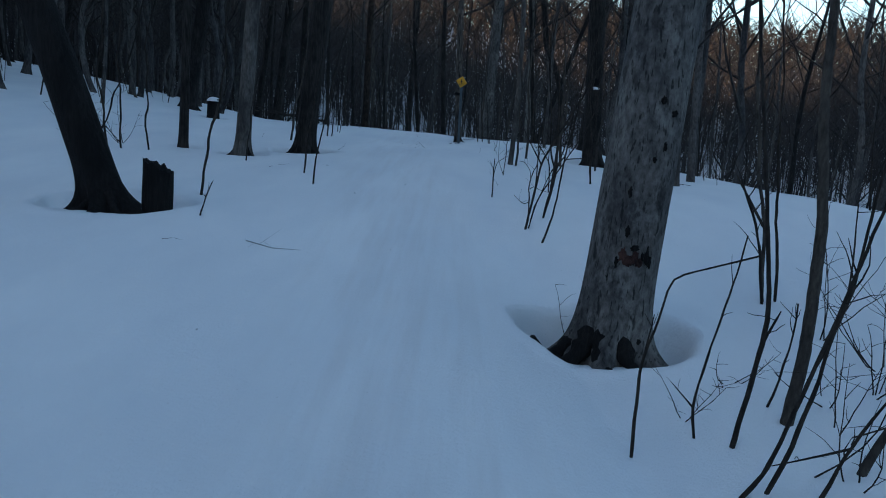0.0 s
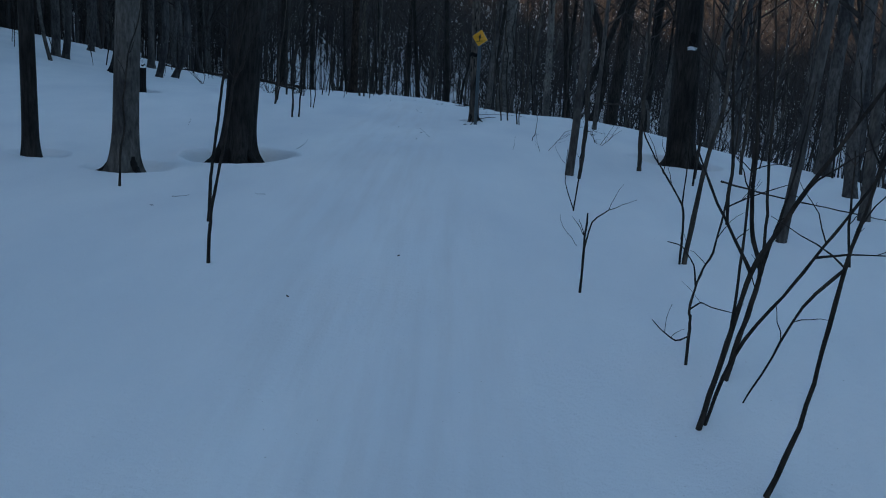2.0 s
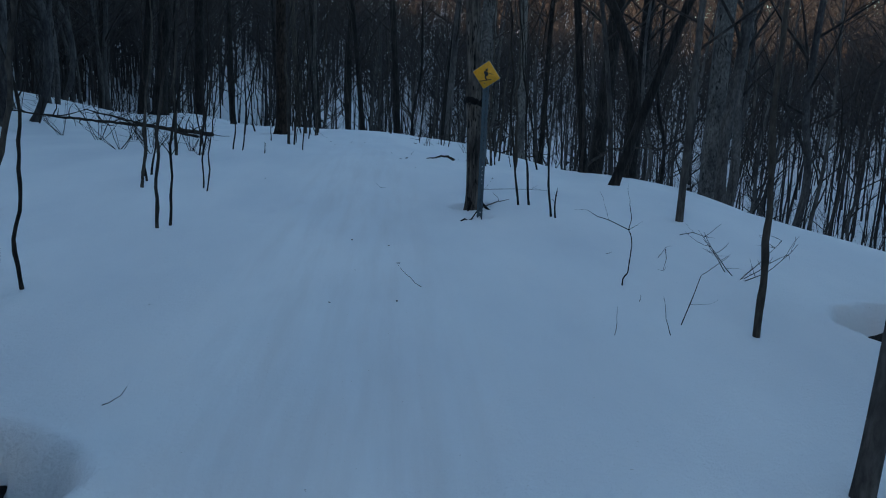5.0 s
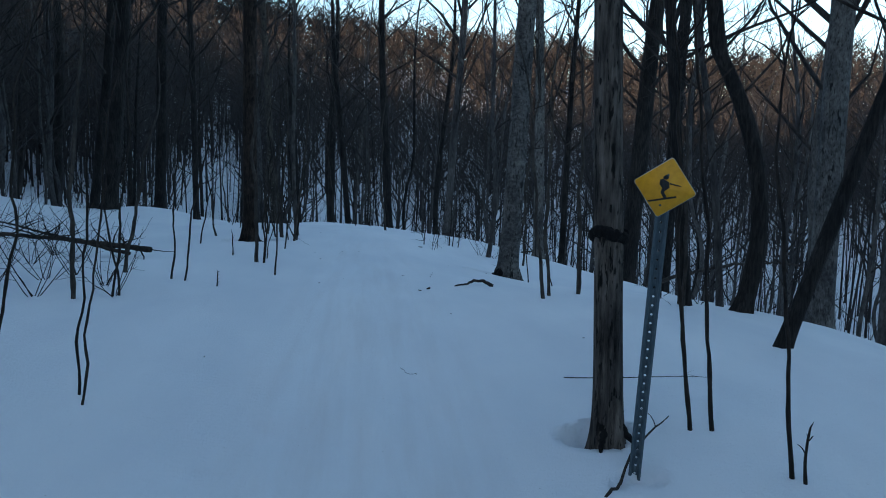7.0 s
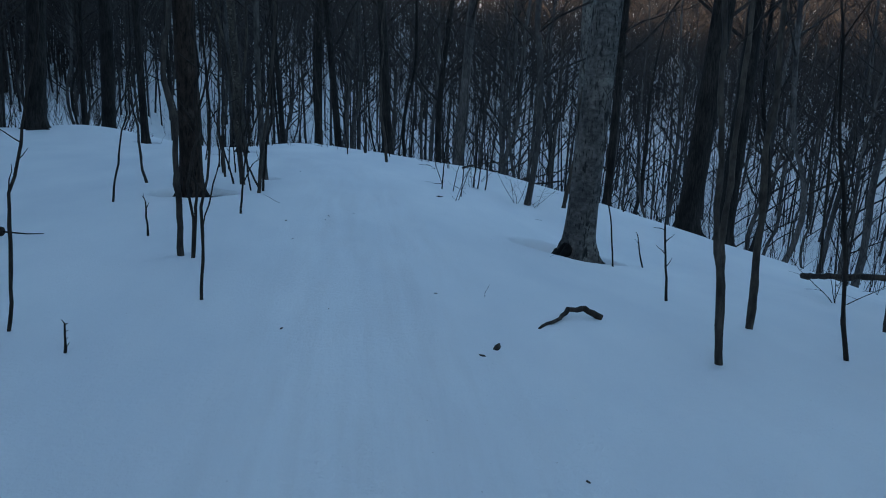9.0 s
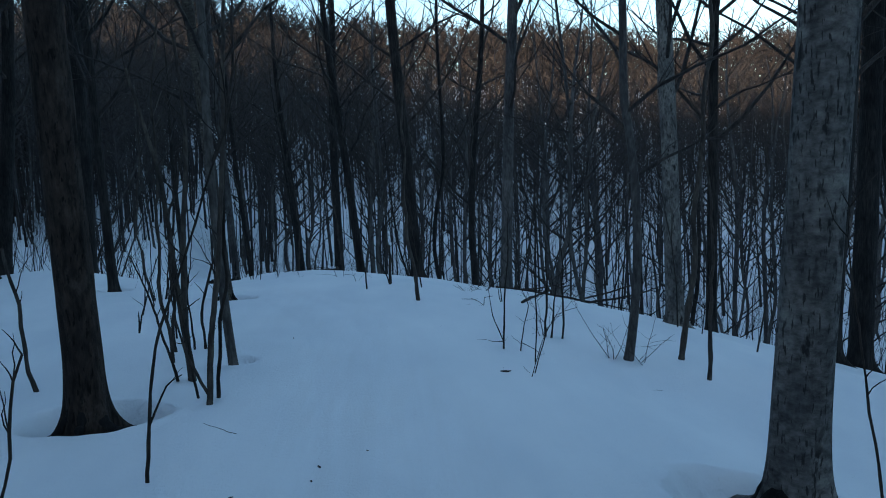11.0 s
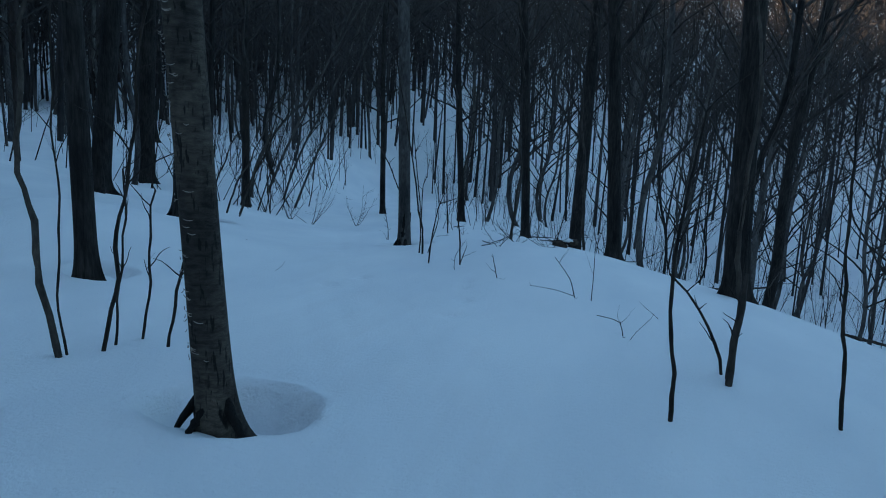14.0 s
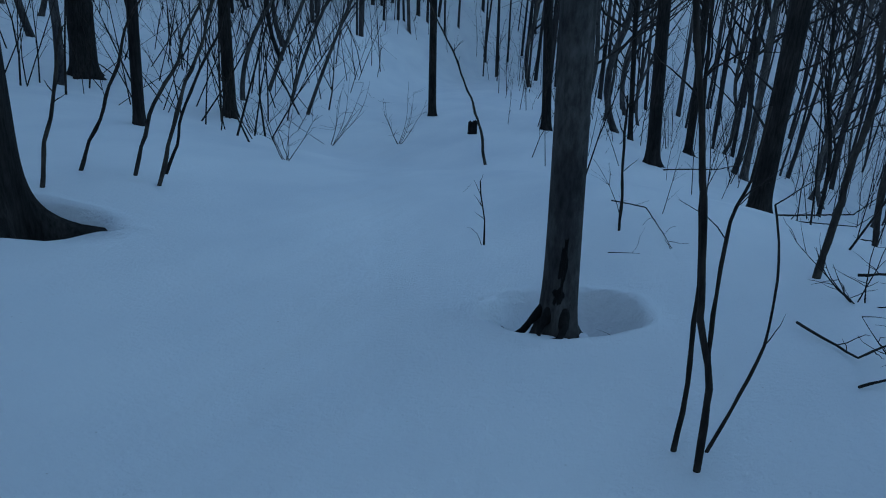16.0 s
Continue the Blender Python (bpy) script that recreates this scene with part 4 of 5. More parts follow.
lump("hollow", hollow_tree, (-0.10, -0.165, 1.78), (0.05, 0.03, 0.10), DARK, "dark hollow", 1)
lump("snow_dusting", hollow_tree, (-0.10, -0.175, 1.66), (0.055, 0.04, 0.025), SNOW, "small ledge of snow", 8)


SHREDS = bark_material("pale_bark_shreds", (0.20, 0.18, 0.16), (0.45, 0.42, 0.38), 8.0, (60, 60, 60), 0.3)


def bark_curls(thing, r, lean, count):
    """Small pale curls of bark peeling off a trunk on the side that faces the trail."""
    rng = random.Random(77)
    s = Shape()
    for _ in range(count):
        z = rng.uniform(0.35, 3.2)
        g = radians(rng.gauss(235, 28))
        rr = r * (1 - 0.02 * z)
        c = Vector((lean[0] * z + math.cos(g) * rr, lean[1] * z + math.sin(g) * rr, z))
        out = Vector((math.cos(g), math.sin(g), 0))
        side = Vector((-math.sin(g), math.cos(g), 0))
        w = rng.uniform(0.006, 0.016)
        line = [c + side * (w * (k - 2)) + out * (0.004 + 0.003 * k) + Vector((0, 0, 0.0015 * (k - 2)**2)) for k in range(5)]
        s.tube(line, [0.0012, 0.0022, 0.0026, 0.0020, 0.0010], 5)
    tagged(linked("bark_curls", s.mesh("bark_curls"), SHREDS, thing), "pale curling shreds of bark", kind="stuff")


bark_curls(scaly_tree, 0.097, (-0.048, -0.055), 150)


def ring_on(thing, z, r, lean):
    """A lumpy black growth that rings the trunk."""
    s = Shape()
    rng = random.Random(8)
    line, rad = [], []
    for k in range(33):
        g = 2 * math.pi * k / 32
        line.append((lean[0] * z + math.cos(g) * r, lean[1] * z + math.sin(g) * r, z + 0.02 * math.sin(2 * g) + rng.uniform(-0.008, 0.008)))
        rad.append(0.030 + rng.uniform(-0.009, 0.012))
    s.tube(line, rad, 8)
    linked("black_ring", s.mesh("black_ring"), DARK, thing, "lumpy black fungus ring")


ring_on(post_tree, 1.29, 0.083, (-0.051, 0.005))

# the trail sign
STEEL, _nt, _b = node_material("galvanised_steel")
_n = add(_nt, "ShaderNodeTexNoise", Scale=30.0, Detail=4.0)
_nt.links.new(ramp(_nt, _n.outputs[0], [(0.3, (0.055, 0.082, 0.10)), (0.7, (0.115, 0.15, 0.17))]).outputs[0], _b.inputs["Base Color"])
_b.inputs["Metallic"].default_value, _b.inputs["Roughness"].default_value = 0.55, 0.55
YELLOW, _nt, _b = node_material("yellow_sign_paint")
_n = add(_nt, "ShaderNodeTexNoise", Scale=9.0, Detail=5.0)
_nt.links.new(ramp(_nt, _n.outputs[0], [(0.3, (0.66, 0.31, 0.006)), (0.7, (0.80, 0.40, 0.010))]).outputs[0], _b.inputs["Base Color"])
_b.inputs["Roughness"].default_value = 0.5
BLACK, _nt, _b = node_material("black_sign_ink")
_b.inputs["Base Color"].default_value, _b.inputs["Roughness"].default_value = (0.012, 0.012, 0.013, 1), 0.6
ALUMINIUM, _nt, _b = node_material("bare_aluminium")
_b.inputs["Base Color"].default_value, _b.inputs["Metallic"].default_value, _b.inputs["Roughness"].default_value = (0.6, 0.6, 0.6, 1), 0.9, 0.45


def plate(points, z0, z1):
    """A flat outline given thickness, in its own plane."""
    bm = bmesh.new()
    a = [bm.verts.new((x, z0, y)) for x, y in points]
    b = [bm.verts.new((x, z1, y)) for x, y in points]
    bm.faces.new(a)
    bm.faces.new(b[::-1])
    for k in range(len(a)):
        j = (k + 1) % len(a)
        bm.faces.new((a[k], b[k], b[j], a[j]))
    bmesh.ops.recalc_face_normals(bm, faces=bm.faces)
    return bm


def rounded_square(side, r):
    pts, h = [], side / 2 - r
    for cx, cy, a0 in ((h, h, 0), (-h, h, 90), (-h, -h, 180), (h, -h, 270)):
        for k in range(5):
            g = radians(a0 + k * 22.5)
            pts.append((cx + r * math.cos(g), cy + r * math.sin(g)))
    c = math.cos(radians(45))
    return [((x - y) * c, (x + y) * c) for x, y in pts]


def trail_sign(base, head, yaw, roll, side):
    """A yellow diamond on a leaning U-channel post with punched holes."""
    thing = on_ground("trail_sign", base[0], base[1], "yellow diamond trail sign on a leaning perforated steel post", "sign")
    o = Vector(thing.location)
    axis = (Vector(head) - o)
    length = axis.length + 0.05
    axis.normalize()
    turn = Matrix.Rotation(radians(yaw), 3, 'Z')
    face = turn @ Vector((0, -1, 0))
    right = axis.cross(face).normalized()
    face = right.cross(axis).normalized()
    # post: a web punched with holes, two slanting walls and two flanges
    bm = bmesh.new()
    step, n = 0.049, int(length / 0.049)
    web, wall, fl = 0.013, 0.018, 0.014

    def at(u, d, z):
        return bm.verts.new(right * u + face * d + axis * z)

    for k in range(-4, n):
        z0, z1 = k * step, (k + 1) * step
        zc = (z0 + z1) / 2
        outer = [(-web, z0), (0, z0), (web, z0), (web, zc), (web, z1), (0, z1), (-web, z1), (-web, zc)]
        inner = [(0.0065 * math.cos(radians(a)), zc + 0.0065 * math.sin(radians(a))) for a in (225, 270, 315, 0, 45, 90, 135, 180)]
        vo = [at(u, -wall, z) for u, z in outer]
        vi = [at(u, -wall, z) for u, z in inner]
        for j in range(8):
            bm.faces.new((vo[j], vo[(j + 1) % 8], vi[(j + 1) % 8], vi[j]))
        for sgn in (-1, 1):
            a, b = at(sgn * web, -wall, z0), at(sgn * web, -wall, z1)
            c, d = at(sgn * (web + 0.006), 0, z1), at(sgn * (web + 0.006), 0, z0)
            e, g = at(sgn * (web + 0.006 + fl), 0.001, z1), at(sgn * (web + 0.006 + fl), 0.001, z0)
            bm.faces.new((a, b, c, d))
            bm.faces.new((d, c, e, g))
    bmesh.ops.remove_doubles(bm, verts=bm.verts, dist=0.0004)
    bmesh.ops.recalc_face_normals(bm, faces=bm.faces)
    post = part("post", bm, STEEL, thing, "perforated galvanised U-channel post")
    post.modifiers.new("thickness", 'SOLIDIFY').thickness = 0.0028
    m = Matrix.Translation(Vector(head) - o + face * 0.012) @ Matrix((right, -face, axis)).transposed().to_4x4() @ Matrix.Rotation(radians(roll), 4, 'Y')
    board = part("board", plate(rounded_square(side, 0.012), 0.0, 0.003), YELLOW, thing, "yellow diamond board")
    board.matrix_local = m
    rim = part("rim", plate(rounded_square(side + 0.004, 0.013), 0.0031, 0.0046), ALUMINIUM, thing, "bare metal back")
    rim.matrix_local = m
    c = side
    shapes = ([(-0.30, -0.37), (-0.27, -0.40), (0.30, -0.17), (0.29, -0.13)],                       # slanting bar
              [(-0.15, 0.16), (-0.08, 0.20), (0.06, 0.14), (0.10, 0.02), (0.04, -0.04), (0.00, -0.10), (0.09, -0.20),
               (0.04, -0.26), (-0.07, -0.12), (-0.06, -0.02), (-0.14, 0.06)],                         # upright blot
              [(-0.10, 0.24), (-0.05, 0.30), (0.01, 0.29), (0.03, 0.23), (-0.02, 0.19), (-0.08, 0.20)],  # round blot
              [(0.08, 0.10), (0.34, 0.10), (0.34, 0.12), (0.08, 0.13)])                               # thin bar
    for pts in shapes:
        part("mark", plate([(x * c, y * c) for x, y in pts], -0.0035, -0.0008), BLACK, board, "plain black mark")
    for zz in (0.30, -0.42):
        bm = bmesh.new()
        bmesh.ops.create_cone(bm, cap_ends=True, segments=10, radius1=0.006, radius2=0.005, depth=0.004,
                              matrix=Matrix.Translation((0, -0.003, zz * c)) @ Matrix.Rotation(radians(90), 4, 'X'))
        part("bolt", bm, STEEL, board)
    return thing


trail_sign((0.20, 20.43), (0.165, 20.15, 2.885), -20, 9, 0.215)


def fallen_stick(pts, r, label, name="fallen_branch", side=0, seed=1, material=None, rest=0.6):
    """Fallen wood: a crooked tapering piece through ground points (x, y, lift), with side shoots."""
    rng = random.Random(seed)
    thing = on_ground(name, pts[0][0], pts[0][1], label, "fallen branch", "fallen wood")
    o = Vector(thing.location)
    line = []
    for k in range(len(pts) - 1):
        (ax, ay, al), (bx_, by_, bl) = pts[k], pts[k + 1]
        steps = max(4, int(math.hypot(bx_ - ax, by_ - ay) / 0.08))
        for q in range(steps + (k == len(pts) - 2)):
            f = q / steps
            px, py = ax + (bx_ - ax) * f + rng.uniform(-1, 1) * r * 0.4, ay + (by_ - ay) * f + rng.uniform(-1, 1) * r * 0.4
            line.append(Vector((px, py, height(px, py) + r * rest + al + (bl - al) * f + rng.uniform(-1, 1) * r * 0.25)) - o)
    n = len(line) - 1
    s = Shape()
    s.tube(line, [r * (1 - 0.65 * k / n) * (1 + rng.uniform(-0.12, 0.12)) for k in range(n + 1)], 8)
    linked("wood", s.mesh("wood"), material or DEAD_WOOD, thing)
    for _ in range(side):
        q = rng.randint(2, n)
        g = rng.uniform(0, 6.28)
        ln = rng.uniform(0.25, 0.8) * (1 if r > 0.02 else 0.4)
        t = Shape()
        sub = wander(rng, line[q], (math.cos(g), math.sin(g), rng.uniform(-0.1, 0.9)), ln, 5, wob=0.3)
        rb = r * 0.35
        t.tube(sub, [rb * (1 - 0.15 * k) for k in range(6)], 5, cap=False)
        linked("shoot", t.mesh("shoot"), TWIG, thing)
    return thing


fallen_stick([(-4.56, 28.54, 0.10), (-6.44, 28.74, 0.25), (-8.62, 28.31, 0.35)], 0.045, "long dark fallen branch with bare side shoots", side=34, seed=3)
fallen_stick([(-4.86, 28.42, 0.05), (-7.57, 29.53, 0.5)], 0.030, "dark fallen branch lying on brush", side=10, seed=5)
fallen_stick([(0.42, 26.72, 0.0), (0.30, 26.74, 0.05), (0.16, 26.68, 0.045), (0.02, 26.50, 0.0), (-0.14, 26.33, -0.015)], 0.026, "dark broken branch half sunk in the snow", seed=2, side=0)
fallen_stick([(0.19, 21.95, 0.05), (0.74, 21.84, 0.06), (1.30, 21.92, 0.02)], 0.0045, "thin fallen branch lying across the snow", side=3, seed=6)
fallen_stick([(-0.04, 20.17, -0.01), (0.20, 20.50, 0.06), (0.42, 20.78, 0.07), (0.62, 21.02, 0.05)], 0.010, "thin dark stick lying beside the sign post", seed=8, side=1)
fallen_stick([(0.80, 37.42, 0.12), (2.33, 39.86, 0.30)], 0.024, "dark fallen branch propped above the snow", side=4, seed=11)
fallen_stick([(3.58, 29.24, 0.15), (3.44, 26.42, 0.5), (5.40, 27.60, 0.9)], 0.035, "dark fallen branch on brush", side=6, seed=13)
fallen_stick([(2.94, 14.60, 0.12), (4.07, 12.94, 0.02)], 0.012, "thin branch lying across the snow", seed=16, side=2)


limbs = random.Random(29)
for k in range(16):
    y = limbs.uniform(36.0, 60.0)
    x = float(trail_x(y)) + limbs.uniform(5.6, 10.5)
    g, ln = limbs.uniform(-0.5, 0.9), limbs.uniform(1.6, 4.2)
    up = limbs.choice((0.1, 0.3, 0.9, 1.5))
    fallen_stick([(x, y, 0.0), (x + ln * 0.5 * math.cos(g), y + ln * 0.5 * math.sin(g), up * 0.45), (x + ln * math.cos(g + 0.3), y + ln * math.sin(g + 0.3), up)], limbs.uniform(0.014, 0.034),
                 "dark fallen limb propped over the snow under the trees", side=limbs.randint(3, 8), seed=200 + k)


def lying_twig(pts, r, seed, side=2):
    fallen_stick([(x, y, l) for x, y, l in pts], r, "thin bare twig lying on the snow", "fallen_twig", side, seed, TWIG, 0.5)


lying_twig([(-4.14, 47.27, 0.02), (-3.94, 46.81, 0.02), (-3.79, 46.90, 0.08), (-3.55, 47.12, 0.2)], 0.009, 61, 5)
lying_twig([(-4.01, 46.46, 0.01), (-3.82, 46.57, 0.04), (-3.68, 46.84, 0.12)], 0.007, 62, 4)
lying_twig([(-3.59, 48.44, 0.05), (-3.46, 48.46, 0.08), (-3.03, 48.57, 0.14)], 0.012, 63, 2)
lying_twig([(0.10, 38.19, 0.03), (0.19, 38.01, 0.02), (0.24, 37.73, 0.0)], 0.007, 64, 1)
lying_twig([(0.24, 37.73, 0.0), (0.26, 37.77, 0.12), (0.41, 37.84, 0.14)], 0.006, 65, 1)
lying_twig([(-4.21, 36.33, 0.0), (-4.26, 36.48, 0.1), (-4.03, 36.49, 0.1)], 0.004, 66, 2)
lying_twig([(-5.34, 50.50, 0.05), (-5.01, 49.97, 0.08), (-4.78, 48.84, 0.0)], 0.007, 68, 4)
lying_twig([(-5.24, 48.68, 0.02), (-5.01, 48.63, 0.02)], 0.004, 69, 1)
lying_twig([(1.74, 18.66, 0.03), (1.64, 18.35, 0.02), (1.49, 18.01, 0.0)], 0.0035, 70, 2)
lying_twig([(2.12, 19.30, 0.03), (2.25, 19.30, 0.06), (2.40, 19.23, 0.03)], 0.005, 71, 3)
lying_twig([(1.16, 16.70, 0.0), (1.43, 17.09, 0.25), (1.76, 17.38, 0.32)], 0.004, 72, 2)
lying_twig([(-1.85, 7.11, 0.0), (-1.55, 6.88, 0.01), (-1.31, 6.94, 0.0)], 0.0035, 73, 3)
lying_twig([(-0.05, 38.34, 0.0), (0.15, 38.33, 0.01)], 0.005, 74, 0)


def shrub(x, y, h, width, stems, seed, label="bare thin-stemmed shrub in the snow"):
    """A bush of thin forking stems."""
    rng = random.Random(seed)
    thing = on_ground("shrub", x, y, label, "shrub", "shrubs along the trail")
    for _ in range(stems):
        s = Shape()
        g = rng.uniform(0, 6.28)
        way = (math.cos(g) * width, math.sin(g) * width, rng.uniform(0.5, 1.0))
        ln = h * rng.uniform(0.6, 1.1)
        line = wander(rng, (rng.uniform(-0.04, 0.04), rng.uniform(-0.04, 0.04), -0.05), way, ln, 7, droop=0.06, wob=0.16)
        r = 0.0035 + 0.0028 * h * rng.uniform(0.5, 1)
        s.tube(line, [r * (1 - 0.1 * k) for k in range(8)], 5, cap=False)
        for _ in range(4):
            q = rng.randint(2, 7)
            g2 = rng.uniform(0, 6.28)
            sub = wander(rng, line[q], (math.cos(g2), math.sin(g2), rng.uniform(0.0, 1.1)), ln * rng.uniform(0.15, 0.4), 4, wob=0.25)
            s.tube(sub, [r * 0.5, r * 0.42, r * 0.35, r * 0.28, r * 0.18], 4, cap=False)
        linked("stem", s.mesh("stem"), TWIG, thing)
    return thing


SHRUBS = ((2.75, 4.20, 0.9, 1.0, 3), (2.68, 5.06, 0.8, 1.1, 3), (3.37, 5.62, 1.0, 0.9, 4), (2.90, 3.80, 1.0, 0.9, 3), (2.12, 5.37, 0.5, 1.2, 4), (2.57, 4.66, 1.0, 0.8, 3), (3.07, 5.20, 1.1, 0.7, 4), (1.26, 6.53, 0.75, 0.5, 4), (3.15, 6.17, 1.2, 0.6, 4), (2.37, 4.02, 0.9, 0.8, 3), (1.63, 4.74, 0.4, 0.5, 3),
          (2.10, 17.94, 0.7, 1.0, 5), (-4.76, 24.83, 1.1, 0.7, 6), (-3.97, 25.00, 0.9, 0.8, 5), (-5.06, 25.95, 1.0, 0.9, 6), (-5.79, 27.30, 1.1, 0.8, 6),
          (1.27, 38.79, 0.6, 1.0, 5), (0.73, 35.50, 0.7, 0.9, 3), (1.43, 34.89, 0.9, 0.6, 4), (1.02, 36.63, 0.7, 0.8, 3), (-3.68, 47.92, 0.7, 1.1, 7), (-3.13, 47.55, 0.6, 1.2, 7),
          (-3.78, 46.50, 0.6, 1.0, 3), (1.76, 34.72, 0.7, 0.8, 4), (3.37, 28.27, 0.9, 0.7, 5), (3.06, 26.07, 0.8, 0.8, 5), (0.24, 39.92, 0.5, 1.4, 7), (0.57, 40.31, 0.5, 1.3, 6))
for k, (x, y, h, w, n) in enumerate(SHRUBS):
    shrub(x, y, h, w, n, 100 + k)
for k, (x, y, h) in enumerate(((-4.3, 25.6, 1.0), (-4.9, 26.4, 1.2), (-5.4, 25.2, 1.1), (-6.3, 26.8, 1.3), (-7.3, 27.6, 1.2), (-6.0, 28.6, 1.1), (-6.2, 12.8, 1.2), (-5.7, 13.4, 1.0), (-8.7, 26.2, 1.1), (-12.0, 55.5, 1.4), (-11.2, 57.0, 1.5), (-10.3, 58.5, 1.4), (-9.6, 52.0, 1.1), (-2.2, 51.0, 1.0), (-1.2, 52.5, 1.1))):
    shrub(x, y, h, 0.6, 7, 150 + k, "tangle of bare brush in the snow")


def root_clod(x, y, size, seed):
    """A torn-up clod of roots and bark with snow on it and twigs sticking out."""
    rng = random.Random(seed)
    thing = on_ground("root_clod", x, y, "dark clod of roots and twigs dusted with snow", "root clod")
    for k in range(4):
        lump("bark_lump", thing, (rng.uniform(-1, 1) * size * 0.7, rng.uniform(-1, 1) * size * 0.4, size * rng.uniform(0.1, 0.45)), (size * 0.42, size * 0.35, size * 0.26), DEAD_WOOD, "", seed + k)
    lump("snow_dusting", thing, (size * 0.35, 0, size * 0.62), (size * 0.4, size * 0.3, size * 0.12), SNOW, "dusting of snow", seed + 9)
    for k in range(11):
        s = Shape()
        g = rng.uniform(0, 6.28)
        line = wander(rng, (rng.uniform(-0.5, 0.5) * size, 0, size * 0.3), (math.cos(g) - 0.5, math.sin(g) * 0.6, rng.uniform(-0.1, 0.6)), size * rng.uniform(0.8, 2.2), 6, wob=0.3)
        line = [Vector((p.x, p.y, max(p.z, 0.01))) for p in line]
        s.tube(line, [0.010 - 0.0012 * q for q in range(7)], 5, cap=False)
        linked("twig", s.mesh("twig"), TWIG, thing)


root_clod(-2.95, 48.65, 0.22, 71)


def twiglet(x, y, h, seed):
    """A single small twig standing or lying in the snow."""
    rng = random.Random(seed)
    s = Shape()
    g = rng.uniform(0, 6.28)
    low = rng.uniform(0.1, 1.2)
    line = wander(rng, (0, 0, -0.02), (math.cos(g), math.sin(g), low), h, 6, wob=0.3)
    line = [Vector((p.x, p.y, max(p.z, 0.006))) if k else p for k, p in enumerate(line)]
    r = 0.0018 + 0.003 * h
    s.tube(line, [r * (1 - 0.11 * k) for k in range(7)], 5)
    ob = tagged(linked("twig_in_snow", s.mesh("twig_in_snow"), TWIG), "small bare twig sticking out of the snow", "twig", "twigs in the snow")
    ob.location = (x, y, height(x, y))


TWIGLETS = ((-1.96, 12.65), (0.77, 11.39), (-2.27, 15.48), (0.61, 16.43), (1.12, 18.50), (1.58, 18.42),
            (-0.55, 17.50), (-0.87, 22.29), (-0.40, 27.08), (0.77, 29.64), (-2.34, 31.27), (0.06, 34.57), (0.17, 33.40), (1.68, 33.75), (-3.46, 35.54),
            (0.25, 37.73), (-6.38, 41.66), (-3.36, 43.90), (-2.36, 42.83), (-1.87, 41.40), (-1.58, 42.37), (-5.57, 42.75), (-3.26, 43.50), (-6.29, 49.11),
            (-4.78, 48.84), (-4.98, 47.20), (-7.16, 51.71), (1.01, 17.18), (1.02, 16.50), (-2.81, 12.03), (-2.76, 12.36), (-4.16, 17.04), (2.50, 25.59), (0.35, 34.83), (-2.62, 7.00))
for k, (x, y) in enumerate(TWIGLETS):
    twiglet(x, y, 0.12 + 0.03 * (k * 7 % 9), 300 + k)

FRAGMENTS = ((-1.54, 4.77), (-0.50, 7.26), (-1.20, 9.98), (-0.60, 10.87), (-1.19, 19.23), (-1.11, 18.06), (-1.25, 17.12), (-0.83, 18.98), (-0.75, 18.29), (-0.77, 17.13),
             (-2.47, 17.02), (-2.56, 22.64), (-0.41, 24.26), (0.73, 23.32), (-1.88, 26.25), (-1.59, 26.67), (-2.05, 29.18), (-0.78, 27.12), (-2.21, 30.16), (-1.74, 30.61),
             (-0.11, 33.45), (0.19, 30.16), (-1.44, 30.92), (-1.77, 30.39), (-2.37, 34.65), (-0.60, 35.56), (-1.91, 41.47), (-6.75, 44.36))


def fragment(x, y, size, seed):
    """A chip of bark on the snow."""
    rng = random.Random(seed)
    bm = bmesh.new()
    bmesh.ops.create_icosphere(bm, subdivisions=2, radius=1.0)
    for v in bm.verts:
        k = 1 + 0.4 * noise.noise(v.co * 1.5 + Vector((seed, 0, 0)))
        v.co = Vector((v.co.x * size * k, v.co.y * size * 0.4 * k, v.co.z * size * 0.22 * k))
    ob = tagged(part("bark_chip", bm, DEAD_WOOD), "small dark chip of bark lying on the snow", "bark chip", "litter on the snow")
    ob.matrix_basis = pose(x, y, height(x, y) + size * 0.08, rng.uniform(-12, 12), rng.uniform(-12, 12), rng.uniform(0, 360))


for k, (x, y) in enumerate(FRAGMENTS):
    fragment(x, y, 0.009 + 0.003 * (k % 5), 500 + k)
fragment(-0.12, 33.27, 0.055, 540)
fragment(-0.52, 25.86, 0.05, 542)
fragment(-0.63, 25.73, 0.025, 543)
fragment(1.66, 5.89, 0.05, 541)

# ---- the woods further off ----


def cones(base, tip, r, sides=3):
    """Many thin cones at once: arrays of base points, tips and radii."""
    n = len(base)
    w = tip - base
    w /= np.linalg.norm(w, axis=1)[:, None] + 1e-9
    ref = np.where(np.abs(w[:, 2:3]) > 0.9, np.array([[1.0, 0, 0]]), np.array([[0, 0, 1.0]]))
    s = np.cross(w, ref)
    s /= np.linalg.norm(s, axis=1)[:, None] + 1e-9
    t = np.cross(w, s)
    rings = [base + (s * math.cos(2 * math.pi * j / sides) + t * math.sin(2 * math.pi * j / sides)) * r[:, None] for j in range(sides)]
    v = np.stack(rings + [tip], 1).reshape(-1, 3)
    o = np.arange(n)[:, None] * (sides + 1)
    f = np.concatenate([np.concatenate([o + j, o + (j + 1) % sides, o + sides], 1) for j in range(sides)], 0)
    return v, f


